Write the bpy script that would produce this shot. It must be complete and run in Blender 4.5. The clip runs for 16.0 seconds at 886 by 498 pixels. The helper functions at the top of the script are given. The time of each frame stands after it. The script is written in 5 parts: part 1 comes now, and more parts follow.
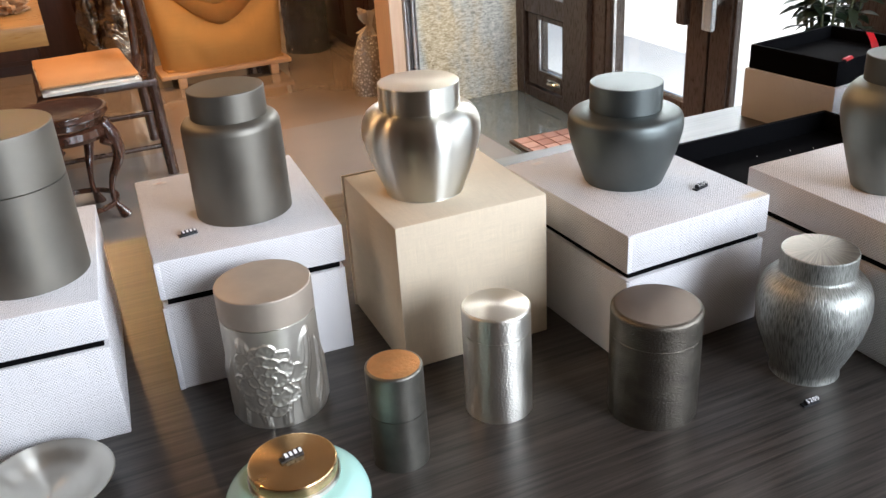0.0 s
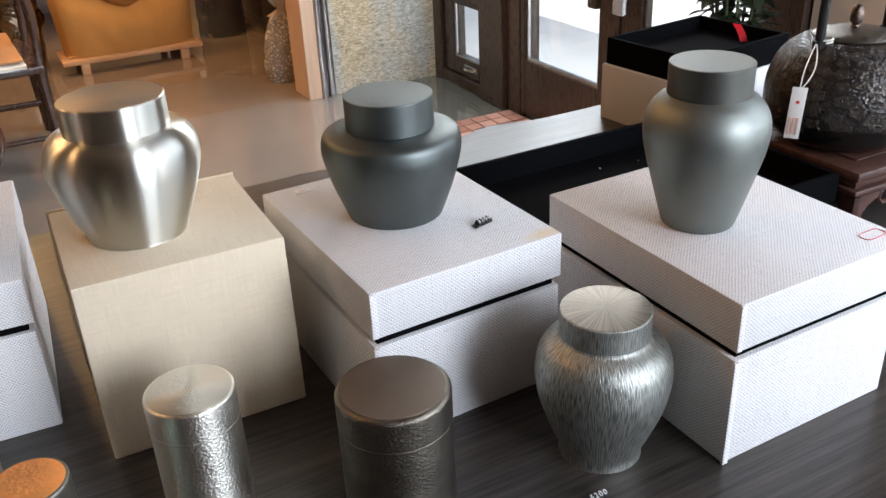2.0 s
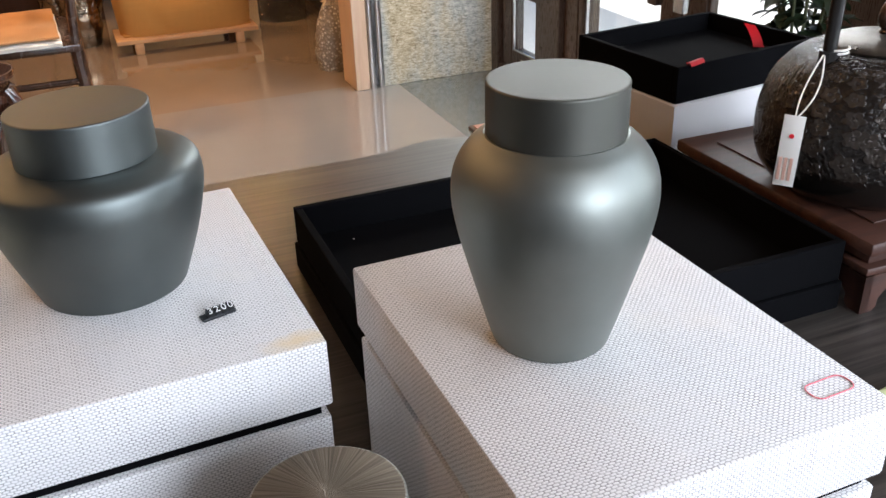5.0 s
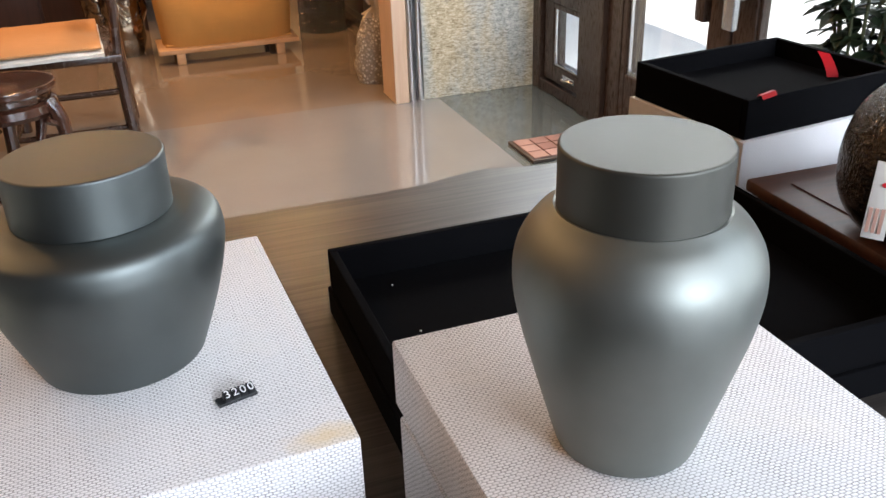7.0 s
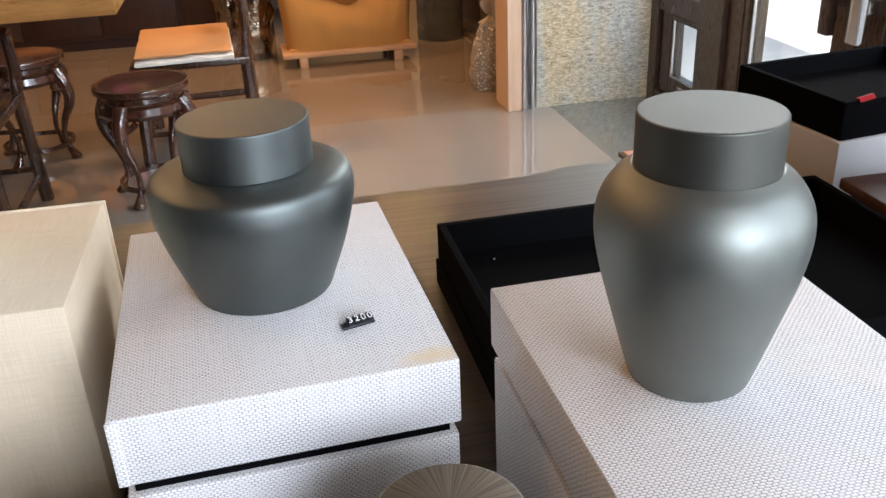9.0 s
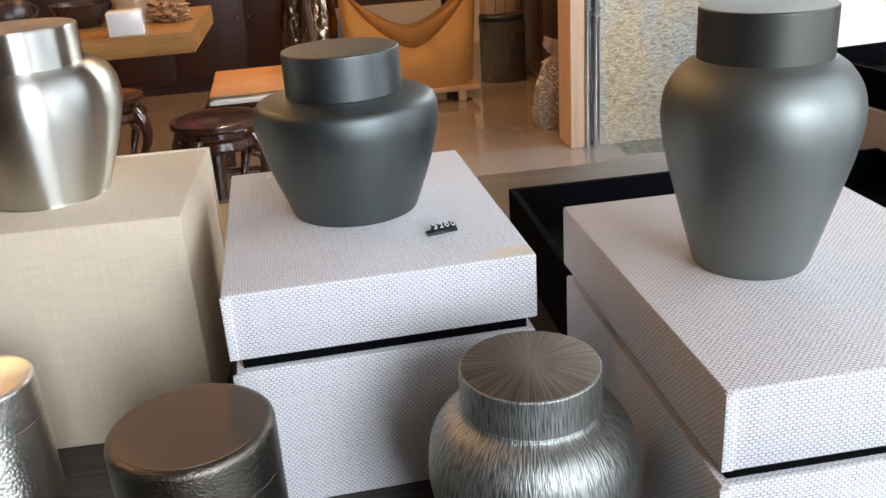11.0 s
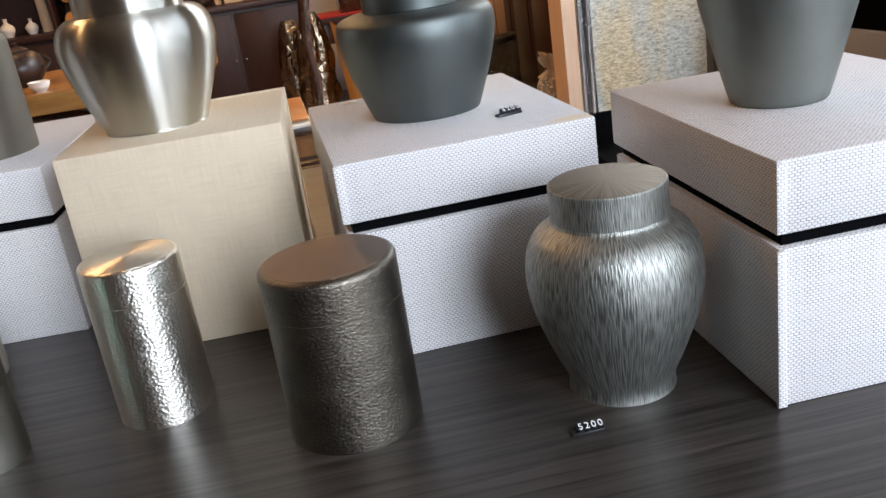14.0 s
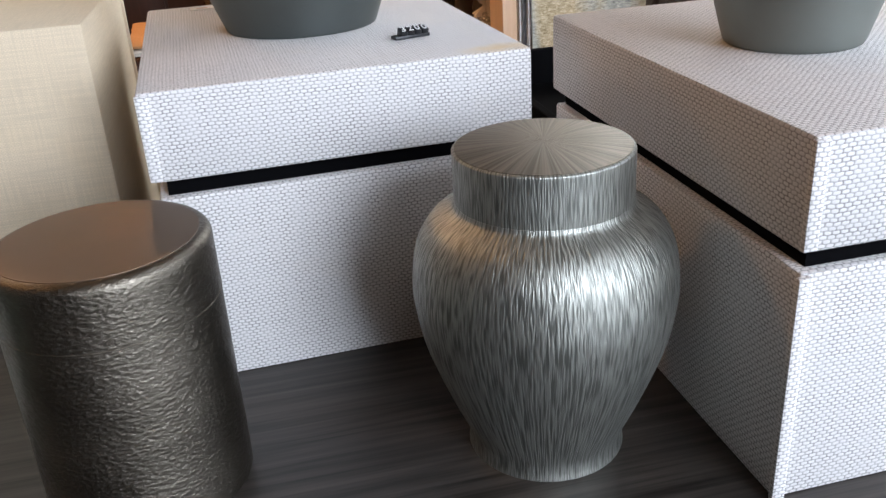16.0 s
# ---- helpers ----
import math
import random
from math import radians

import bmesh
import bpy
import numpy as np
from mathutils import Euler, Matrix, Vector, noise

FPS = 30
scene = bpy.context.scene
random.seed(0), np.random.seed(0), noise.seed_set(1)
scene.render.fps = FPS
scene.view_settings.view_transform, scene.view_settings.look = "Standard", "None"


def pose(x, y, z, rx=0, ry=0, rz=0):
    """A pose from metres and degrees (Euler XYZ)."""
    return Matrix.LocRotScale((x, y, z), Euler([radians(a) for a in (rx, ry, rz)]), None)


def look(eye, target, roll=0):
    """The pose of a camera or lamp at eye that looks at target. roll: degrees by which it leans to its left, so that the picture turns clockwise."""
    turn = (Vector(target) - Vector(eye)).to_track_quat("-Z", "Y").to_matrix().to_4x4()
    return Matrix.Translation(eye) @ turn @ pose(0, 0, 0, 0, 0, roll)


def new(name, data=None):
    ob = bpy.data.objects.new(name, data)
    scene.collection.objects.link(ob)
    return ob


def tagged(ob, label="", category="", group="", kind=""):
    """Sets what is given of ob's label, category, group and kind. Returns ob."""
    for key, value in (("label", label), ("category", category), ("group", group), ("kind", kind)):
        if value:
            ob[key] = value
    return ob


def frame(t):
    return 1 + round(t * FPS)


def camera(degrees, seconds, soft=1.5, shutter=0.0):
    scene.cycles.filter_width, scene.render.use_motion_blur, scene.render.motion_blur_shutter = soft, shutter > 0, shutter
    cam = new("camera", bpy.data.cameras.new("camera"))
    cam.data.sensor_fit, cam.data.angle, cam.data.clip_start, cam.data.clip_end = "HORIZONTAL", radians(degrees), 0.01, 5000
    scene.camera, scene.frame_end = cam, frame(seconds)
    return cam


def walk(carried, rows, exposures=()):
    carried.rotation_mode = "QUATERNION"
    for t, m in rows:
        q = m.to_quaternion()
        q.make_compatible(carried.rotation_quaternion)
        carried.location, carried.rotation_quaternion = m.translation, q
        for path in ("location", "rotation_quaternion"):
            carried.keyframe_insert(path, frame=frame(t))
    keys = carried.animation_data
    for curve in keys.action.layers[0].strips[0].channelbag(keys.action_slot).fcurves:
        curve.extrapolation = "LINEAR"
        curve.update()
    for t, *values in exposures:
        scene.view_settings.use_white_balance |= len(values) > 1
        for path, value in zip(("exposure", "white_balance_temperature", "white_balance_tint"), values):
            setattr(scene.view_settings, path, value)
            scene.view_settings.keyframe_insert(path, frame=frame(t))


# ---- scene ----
cam = camera(53.3, 16.0, soft=1.5)
PATH = [
    (0, (0.1583, 0.2119, 1.2336), (0.8336, 1.7814, 0.4026), -3.63),
    (0.5, (0.2014, 0.2303, 1.2270), (0.9080, 1.7770, 0.3793), -3.26),
    (1, (0.2412, 0.2458, 1.2227), (0.9609, 1.7796, 0.3627), -3.35),
    (1.5, (0.2849, 0.2579, 1.2181), (1.0210, 1.7756, 0.3435), -3.39),
    (2, (0.3291, 0.2707, 1.2104), (1.0990, 1.7734, 0.3392), -2.79),
    (2.5, (0.3734, 0.2775, 1.2052), (1.1500, 1.7898, 0.3569), -2.54),
    (3, (0.4030, 0.2780, 1.2013), (1.1628, 1.8186, 0.3892), -2.36),
    (3.5, (0.4357, 0.2818, 1.1903), (1.1662, 1.8443, 0.3932), -1.92),
    (3.7, (0.4527, 0.2849, 1.1840), (1.1614, 1.8548, 0.3820), -1.70),
    (5.8, (0.5590, 0.4293, 1.1546), (1.1499, 1.9921, 0.2499), -2.34),
    (6, (0.5593, 0.4325, 1.1563), (1.1436, 2.0020, 0.2589), -2.39),
    (6.5, (0.5537, 0.4348, 1.1591), (1.1220, 2.0293, 0.2964), -2.26),
    (7, (0.5528, 0.4301, 1.1563), (1.1078, 2.0324, 0.2991), -1.95),
    (7.5, (0.5471, 0.4131, 1.1553), (1.0589, 2.0262, 0.2917), -1.76),
    (8, (0.5437, 0.3971, 1.1585), (0.9925, 2.0287, 0.2945), -1.99),
    (8.5, (0.5407, 0.3900, 1.1594), (0.9286, 2.0455, 0.3115), -2.35),
    (9, (0.5395, 0.3778, 1.1597), (0.8799, 2.0527, 0.3299), -2.58),
    (9.5, (0.5335, 0.3671, 1.1558), (0.8234, 2.0558, 0.3346), -2.75),
    (11.8, (0.5067, 0.2975, 1.1121), (0.7079, 2.0619, 0.4364), -4.86),
    (12, (0.5012, 0.2891, 1.1126), (0.7092, 2.0555, 0.4442), -5.43),
    (12.5, (0.4820, 0.2710, 1.1119), (0.7053, 2.0455, 0.4706), -5.69),
    (13, (0.4704, 0.2469, 1.1066), (0.6975, 2.0315, 0.4955), -6.22),
    (13.5, (0.4661, 0.2354, 1.0957), (0.6824, 2.0203, 0.4815), -7.35),
    (14, (0.4687, 0.2537, 1.0776), (0.6916, 2.0219, 0.4191), -8.63),
    (14.5, (0.4681, 0.2880, 1.0670), (0.7148, 2.0407, 0.3763), -8.23),
    (15, (0.4792, 0.3152, 1.0545), (0.7649, 2.0456, 0.3239), -6.21),
    (15.5, (0.4946, 0.3459, 1.0473), (0.8109, 2.0534, 0.2763), -4.74),
    (16, (0.5064, 0.3708, 1.0452), (0.8655, 2.0567, 0.2460), -3.50),
]
walk(cam, [(t, look(eye, target, roll)) for t, eye, target, roll in PATH],
     [(0.0, 0.27), (1.5, 0.14), (3.0, -0.05), (3.6, -0.06), (6.0, 0.22), (7.5, 0.20), (9.0, 0.16), (9.6, 0.08), (12.0, -0.10), (14.0, -0.06), (16.0, -0.07)])
# ==== place ====
# ---------- light ----------
world = bpy.data.worlds.new("sky")
scene.world = world
world.use_nodes = True
_nt = world.node_tree
_sky = _nt.nodes.new("ShaderNodeTexSky")
_sky.sky_type = "NISHITA"
_sky.sun_disc = False
_sky.sun_elevation = radians(77)
_sky.sun_rotation = radians(300)
_nt.links.new(_sky.outputs[0], _nt.nodes["Background"].inputs[0])
_nt.nodes["Background"].inputs[1].default_value = 0.15


def lamp(name, kind, energy, color, m, sx=1.0, sy=1.0, angle=None):
    d = bpy.data.lights.new(name, kind)
    d.energy, d.color = energy, color
    if kind == "AREA":
        d.shape, d.size, d.size_y = "RECTANGLE", sx, sy
    if angle is not None:
        d.angle = radians(angle)
    ob = new(name, d)
    ob.matrix_world = m
    return ob


# sun stands high behind the shop and lights the street only
lamp("sun", "SUN", 5.0, (1.0, 0.96, 0.9), look((-2.5, 2, 18), (1, 0.5, 0)), angle=0.6)
# daylight that enters by the shop window and by the window behind the visitor
lamp("daylight_front", "AREA", 53, (0.79, 0.87, 1.0), look((2.20, -0.50, 1.60), (0.0, 0.1, 0.9)), 2.7, 1.8)
lamp("daylight_side", "AREA", 98, (0.79, 0.87, 1.0), look((1.42, -2.05, 1.85), (0.55, 0.8, 1.0)), 1.10, 1.6)
lamp("daylight_door", "AREA", 88, (0.90, 0.95, 1.0), look((2.42, 3.0, 2.02), (1.2, 3.3, 0.2)), 1.9, 1.25)
# warm fill lights added over the tea tables and shelves, no fixtures in view
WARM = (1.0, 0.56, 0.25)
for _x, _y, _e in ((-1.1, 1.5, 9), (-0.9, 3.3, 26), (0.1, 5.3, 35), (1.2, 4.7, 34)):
    lamp("warm_fill_light", "AREA", _e, WARM, look((_x, _y, 2.80), (_x, _y, 0)), 0.16, 0.16)


# ---------- materials ----------
class Mat:
    """A short way to write node materials."""

    def __init__(self, name, color=(0.5, 0.5, 0.5), rough=0.5, metal=0.0, **more):
        self.m = bpy.data.materials.new(name)
        self.m.use_nodes = True
        self.t = self.m.node_tree
        self.b = self.t.nodes["Principled BSDF"]
        self.set("Base Color", (*color, 1) if len(color) == 3 else color)
        self.set("Roughness", rough)
        self.set("Metallic", metal)
        for k, v in more.items():
            self.set(k.replace("_", " "), v)

    def set(self, key, v):
        if isinstance(v, bpy.types.NodeSocket):
            self.t.links.new(v, self.b.inputs[key])
        else:
            self.b.inputs[key].default_value = v

    def node(self, kind, *ins, operation=None):
        n = self.t.nodes.new("ShaderNode" + kind)
        if operation:
            n.operation = operation
        for i, v in enumerate(ins):
            if v is None:
                continue
            if isinstance(v, bpy.types.NodeSocket):
                self.t.links.new(v, n.inputs[i])
            else:
                n.inputs[i].default_value = v
        return n.outputs[0]

    def math(self, op, a, b=None, c=None):
        return self.node("Math", a, b, c, operation=op)

    def coord(self, which="Object", scale=(1, 1, 1), rot=(0, 0, 0)):
        n = self.t.nodes.new("ShaderNodeTexCoord")
        p = self.t.nodes.new("ShaderNodeMapping")
        p.inputs["Scale"].default_value = scale
        p.inputs["Rotation"].default_value = rot
        self.t.links.new(n.outputs[which], p.inputs["Vector"])
        return p.outputs[0]

    def noise(self, vec, scale=5.0, detail=3.0, rough=0.5, dist=0.0):
        n = self.t.nodes.new("ShaderNodeTexNoise")
        self.t.links.new(vec, n.inputs["Vector"])
        for k, v in (("Scale", scale), ("Detail", detail), ("Roughness", rough), ("Distortion", dist)):
            n.inputs[k].default_value = v
        return n.outputs["Fac"]

    def voronoi(self, vec, scale, feature="F1", out="Distance"):
        n = self.t.nodes.new("ShaderNodeTexVoronoi")
        n.feature = feature
        self.t.links.new(vec, n.inputs["Vector"])
        n.inputs["Scale"].default_value = scale
        return n.outputs[out]

    def ramp(self, fac, *stops):
        n = self.t.nodes.new("ShaderNodeValToRGB")
        e = n.color_ramp.elements
        while len(e) < len(stops):
            e.new(0.5)
        for el, (p, c) in zip(e, stops):
            el.position = p
            el.color = (c, c, c, 1) if isinstance(c, (int, float)) else (*c, 1)
        self.t.links.new(fac, n.inputs[0])
        return n.outputs[0]

    def mix(self, fac, a, b):
        n = self.t.nodes.new("ShaderNodeMix")
        n.data_type = "RGBA"
        for i, v in ((0, fac), (6, a), (7, b)):
            if isinstance(v, bpy.types.NodeSocket):
                self.t.links.new(v, n.inputs[i])
            else:
                n.inputs[i].default_value = (*v, 1) if isinstance(v, tuple) else v
        return n.outputs[2]

    def bump(self, height, dist=0.001, strength=1.0):
        n = self.t.nodes.new("ShaderNodeBump")
        n.inputs["Distance"].default_value = dist
        n.inputs["Strength"].default_value = strength
        self.t.links.new(height, n.inputs["Height"])
        self.t.links.new(n.outputs[0], self.b.inputs["Normal"])

    def ring_tangent(self):
        n = self.t.nodes.new("ShaderNodeTangent")
        n.direction_type, n.axis = "RADIAL", "Z"
        self.t.links.new(n.outputs[0], self.b.inputs["Tangent"])

    def polar(self, turns, along):
        """x: angle round the axis, y: way along the outline."""
        n = self.t.nodes.new("ShaderNodeTexCoord")
        s = self.t.nodes.new("ShaderNodeSeparateXYZ")
        self.t.links.new(n.outputs["Object"], s.inputs[0])
        x, y, z = s.outputs
        ang = self.math("ARCTAN2", x, y)
        r = self.math("SQRT", self.math("ADD", self.math("MULTIPLY", x, x), self.math("MULTIPLY", y, y)))
        c = self.t.nodes.new("ShaderNodeCombineXYZ")
        self.t.links.new(self.math("MULTIPLY", ang, turns), c.inputs[0])
        self.t.links.new(self.math("MULTIPLY", self.math("SUBTRACT", z, r), along), c.inputs[1])
        return c.outputs[0]


def m_pewter(name, color, rough, grain=0.15, aniso=0.35, turn=0.25, metal=1.0, blotch=1.0):
    """Satin turned pewter: fine rings and faint finger marks."""
    k = Mat(name, color, rough, metal)
    o = k.coord()
    blot = k.noise(o, 28, 4, 0.6)
    k.set("Base Color", k.mix(k.ramp(blot, (0.35, 0.0), (0.7, 1.0)), tuple(c * (1 - 0.1 * blotch) for c in color), tuple(min(1, c * (1 + 0.08 * blotch)) for c in color)))
    k.set("Roughness", k.node("MapRange", blot, 0.3, 0.7, rough - 0.04 * blotch, rough + 0.05 * blotch))
    k.set("Anisotropic", aniso)
    k.set("Anisotropic Rotation", turn)
    k.ring_tangent()
    rings = k.noise(k.coord("Object", (20, 20, 2600)), 1.0, 2)
    k.bump(rings, 0.00006, grain)
    return k.m


def m_woven(name, light, dark, cell, irregular=0.0, stain=None, low=0.1, high=0.85):
    """Basket-woven cloth laid over board; the map is in metres."""
    k = Mat(name, light, 0.85)
    k.set("Specular IOR Level", 0.2)
    uv = k.coord("UV", (1 / cell, 1.02 / cell, 1))
    s = k.t.nodes.new("ShaderNodeSeparateXYZ")
    wobble = k.node("VectorMath", uv, None, operation="ADD")
    add = wobble.node
    sc = k.t.nodes.new("ShaderNodeCombineXYZ")
    for i, stretch in ((0, (0.10, 0.45, 1)), (1, (0.45, 0.10, 1))):
        far = k.noise(uv, 0.06 + 0.02 * i, 2)
        near = k.noise(k.coord("UV", tuple(q / cell for q in stretch)), 1, 1)
        off = k.math("ADD", k.math("MULTIPLY", far, 0.9 + irregular * 3), k.math("MULTIPLY", near, 0.6))
        k.t.links.new(off, sc.inputs[i])
    k.t.links.new(sc.outputs[0], add.inputs[1])
    k.t.links.new(wobble, s.inputs[0])
    u, v = s.outputs[0], s.outputs[1]
    shift = k.math("MULTIPLY", k.math("MODULO", k.math("FLOOR", v), 2.0), 0.5)
    across = k.math("SINE", k.math("MULTIPLY", k.math("ADD", k.math("MULTIPLY", u, 0.5), shift), math.pi))
    p = k.math("SQRT", k.math("ABSOLUTE", k.math("MULTIPLY", across, k.math("SINE", k.math("MULTIPLY", v, math.pi)))))
    fray = k.noise(k.coord("UV", (0.55 / cell, 0.55 / cell, 1)), 1, 2)
    h = k.math("ADD", k.node("MapRange", p, low, high, 0.0, 1.0), k.math("MULTIPLY", k.math("SUBTRACT", fray, 0.5), 0.35))
    threads = k.noise(k.coord("UV", (0.03 / cell, 0.9 / cell, 1)), 1, 2)
    threads2 = k.noise(k.coord("UV", (0.9 / cell, 0.03 / cell, 1)), 1, 2)
    tone = k.math("ADD", k.math("MULTIPLY", threads, 0.5), k.math("MULTIPLY", threads2, 0.5))
    col = k.mix(k.ramp(h, (0.0, 0.0), (0.75, 1.0)), dark, light)
    soft = tuple(c * (0.88 - 0.09 * irregular) for c in light)
    col = k.mix(k.ramp(tone, (0.4, 0.75 if irregular else 0.55), (0.6, 0.0)), col, soft)
    smudge = k.noise(k.coord("UV", (22, 22, 1)), 1, 4, 0.6)
    col = k.mix(k.ramp(smudge, (0.55, 0.0), (0.85, 0.5)), col, tuple(c * f for c, f in zip(light, (0.92, 0.86, 0.76))))
    if stain:
        off = k.node("VectorMath", k.coord("UV"), (stain[0], stain[1], 0), operation="SUBTRACT")
        ring = k.node("VectorMath", k.node("VectorMath", off, (1 / stain[2], 2.2 / stain[2], 0), operation="MULTIPLY"), None, operation="LENGTH").node.outputs["Value"]
        ring = k.math("ADD", ring, k.math("MULTIPLY", k.math("SUBTRACT", k.noise(k.coord("UV", (160, 160, 1)), 1, 3), 0.5), 0.9))
        col = k.mix(k.ramp(ring, (0.2, 0.75), (1.0, 0.0)), col, tuple(c * f for c, f in zip(light, (0.86, 0.68, 0.40))))
    k.set("Base Color", col)
    k.bump(h, cell * 0.4, 0.22)
    return k.m


def m_wood(name, c1, c2, rough=0.4, scale=(3, 40, 40), bump=0.0004, coat=0.0, contrast=(0.35, 0.68)):
    k = Mat(name, c1, rough)
    o = k.coord("Object", scale)
    g = k.noise(o, 1.0, 6, 0.62, 0.6)
    f = k.noise(k.coord("Object", tuple(v * 5 for v in scale)), 1.0, 3, 0.6)
    both = k.math("ADD", k.math("MULTIPLY", g, 0.7), k.math("MULTIPLY", f, 0.3))
    k.set("Base Color", k.mix(k.ramp(both, (contrast[0], 0.0), (contrast[1], 1.0)), c1, c2))
    k.set("Roughness", k.node("MapRange", f, 0.3, 0.7, rough - 0.03, rough + 0.04))
    k.set("Coat Weight", coat)
    k.set("Coat Roughness", 0.15)
    k.bump(both, bump, 0.6)
    return k.m


def m_plain(name, c, rough=0.6, metal=0.0, vary=0.12, scale=20.0, bump=0.0003):
    k = Mat(name, c, rough, metal)
    n = k.noise(k.coord(), scale, 5, 0.6)
    k.set("Base Color", k.mix(n, tuple(v * (1 - vary) for v in c), tuple(min(1, v * (1 + vary)) for v in c)))
    k.set("Roughness", k.node("MapRange", n, 0.3, 0.7, max(0.02, rough - 0.06), min(1, rough + 0.06)))
    if bump:
        k.bump(k.noise(k.coord(), scale * 8, 3), bump, 0.4)
    return k.m


PEWTER_DARK = m_pewter("pewter_dark", (0.142, 0.158, 0.153), 0.49, aniso=0.15)
PEWTER_GREY = m_pewter("pewter_grey", (0.232, 0.246, 0.228), 0.50, aniso=0.15)
PEWTER_LID = m_pewter("pewter_lid", (0.120, 0.120, 0.106), 0.55, aniso=0.15)
PEWTER_WARM = m_pewter("pewter_warm", (0.215, 0.20, 0.17), 0.52, aniso=0.15)
PEWTER_SATIN = m_pewter("pewter_satin", (0.49, 0.42, 0.345), 0.58, aniso=0.1, metal=0.8)
# cast can's lid top: brown reflection of the room put into the pewter colour
BROWN_REFLECTION = m_pewter("pewter_brown_reflection", (0.225, 0.178, 0.142), 0.55, aniso=0.1)
# warmer than SILVER: the back room's warm reflection is put into this colour
SILVER_TOP = m_pewter("silver_top", (0.62, 0.56, 0.47), 0.33, 0.08, 0.45, blotch=0.3)
SILVER = m_pewter("silver_brushed", (0.60, 0.585, 0.525), 0.34, 0.08, 1.0, blotch=0.3)


def m_hammered():
    k = Mat("pewter_hammered", (0.90, 0.86, 0.77), 0.36, 1.0)
    p = k.polar(16, 760)
    d = k.voronoi(p, 0.95)
    k.set("Anisotropic", 0.65)
    k.set("Anisotropic Rotation", 0.25)
    k.ring_tangent()
    k.set("Roughness", k.node("MapRange", k.noise(k.coord(), 60, 3), 0.3, 0.7, 0.31, 0.39))
    k.bump(k.math("ADD", k.ramp(d, (0.0, 0.0), (0.75, 1.0)), k.math("MULTIPLY", k.noise(p, 1.6, 2), 0.15)), 0.00020, 0.8)
    return k.m


def m_pitted(name, c, rough, scale, depth, stretch=(1, 1, 1)):
    """Cast, sand-rough pewter."""
    k = Mat(name, c, rough, 1.0)
    o = k.coord("Object", stretch)
    n = k.noise(o, scale, 5, 0.65, 0.5)
    v = k.voronoi(o, scale * 0.9)
    big = k.noise(o, 40, 3)
    k.set("Base Color", k.mix(k.ramp(big, (0.3, 0.0), (0.7, 1.0)), tuple(a * 0.75 for a in c), tuple(a * 1.2 for a in c)))
    k.set("Roughness", k.node("MapRange", n, 0.3, 0.7, rough - 0.08, rough + 0.12))
    k.bump(k.math("ADD", n, k.math("MULTIPLY", v, 0.5)), depth, 0.9)
    return k.m


def m_stroked():
    """Chiselled strokes that run down from the crown of the jar."""
    k = Mat("pewter_stroked", (0.40, 0.40, 0.37), 0.47, 0.92)
    p = k.polar(52, 130)
    n = k.noise(p, 1.0, 1.0, 0.5, 0.15)
    q = k.noise(k.polar(95, 170), 1.0, 1.0)
    h = k.math("ADD", k.ramp(n, (0.38, 0.0), (0.62, 1.0)), k.math("MULTIPLY", q, 0.35))
    k.set("Base Color", k.mix(k.ramp(n, (0.35, 0.0), (0.6, 1.0)), (0.185, 0.190, 0.172), (0.42, 0.425, 0.39)))
    k.bump(h, 0.00015, 0.6)
    return k.m


def m_radial():
    """Lid top, fine lines scored out from its middle; brown reflection put into its colour."""
    k = Mat("pewter_radial", (0.27, 0.235, 0.195), 0.44, 1.0)
    n = k.noise(k.polar(26, 10), 1.0, 2.0, 0.6)
    k.set("Base Color", k.mix(k.ramp(n, (0.35, 0.0), (0.65, 1.0)), (0.13, 0.110, 0.088), (0.26, 0.225, 0.185)))
    k.bump(n, 0.00016, 0.6)
    return k.m


def m_wavy():
    """Bright lid top with ripples that run round its middle."""
    k = Mat("silver_rippled", (0.70, 0.65, 0.57), 0.32, 1.0)
    k.set("Anisotropic", 0.85)
    k.set("Anisotropic Rotation", 0.25)
    k.ring_tangent()
    p = k.polar(3, 420)
    k.bump(k.math("ADD", k.noise(p, 1.0, 3, 0.6, 0.8), k.math("MULTIPLY", k.noise(k.coord(), 700, 3), 0.35)), 0.00028, 0.6)
    return k.m


HAMMERED = m_hammered()
# pewter lid top; the orange reflection of warm light is its base colour
ORANGE_REFLECTION = m_pitted("pewter_orange_reflection", (0.85, 0.47, 0.21), 0.46, 480, 0.0005)
CAST_DARK = m_pitted("pewter_cast_dark", (0.170, 0.150, 0.123), 0.36, 620, 0.00030, (1, 1, 1.7))
CAST_SMALL = m_pitted("pewter_cast_fine", (0.22, 0.208, 0.178), 0.40, 1000, 0.00014)
STROKED = m_stroked()
STROKED_TOP = m_radial()
LINEN = m_woven("linen_white", (0.84, 0.82, 0.82), (0.29, 0.275, 0.27), 0.00112, low=0.28, high=0.80)
LINEN_STAINED = m_woven("linen_stained", (0.84, 0.82, 0.82), (0.29, 0.275, 0.27), 0.00112, stain=(0.114, 0.004, 0.016), low=0.28, high=0.80)
LINEN_BEIGE = m_woven("linen_beige", (0.74, 0.62, 0.46), (0.60, 0.49, 0.35), 0.0006, 0.8)
VELVET = Mat("velvet_black", (0.0032, 0.0032, 0.0038), 0.95, Specular_IOR_Level=0.04).m
TABLE_WOOD = m_wood("table_wood", (0.013, 0.0112, 0.0100), (0.078, 0.066, 0.058), 0.32, (7, 260, 60), 0.000008, 0.0, (0.36, 0.66))
CELADON = m_plain("celadon", (0.42, 0.68, 0.60), 0.12, 0, 0.06, 40, 0)
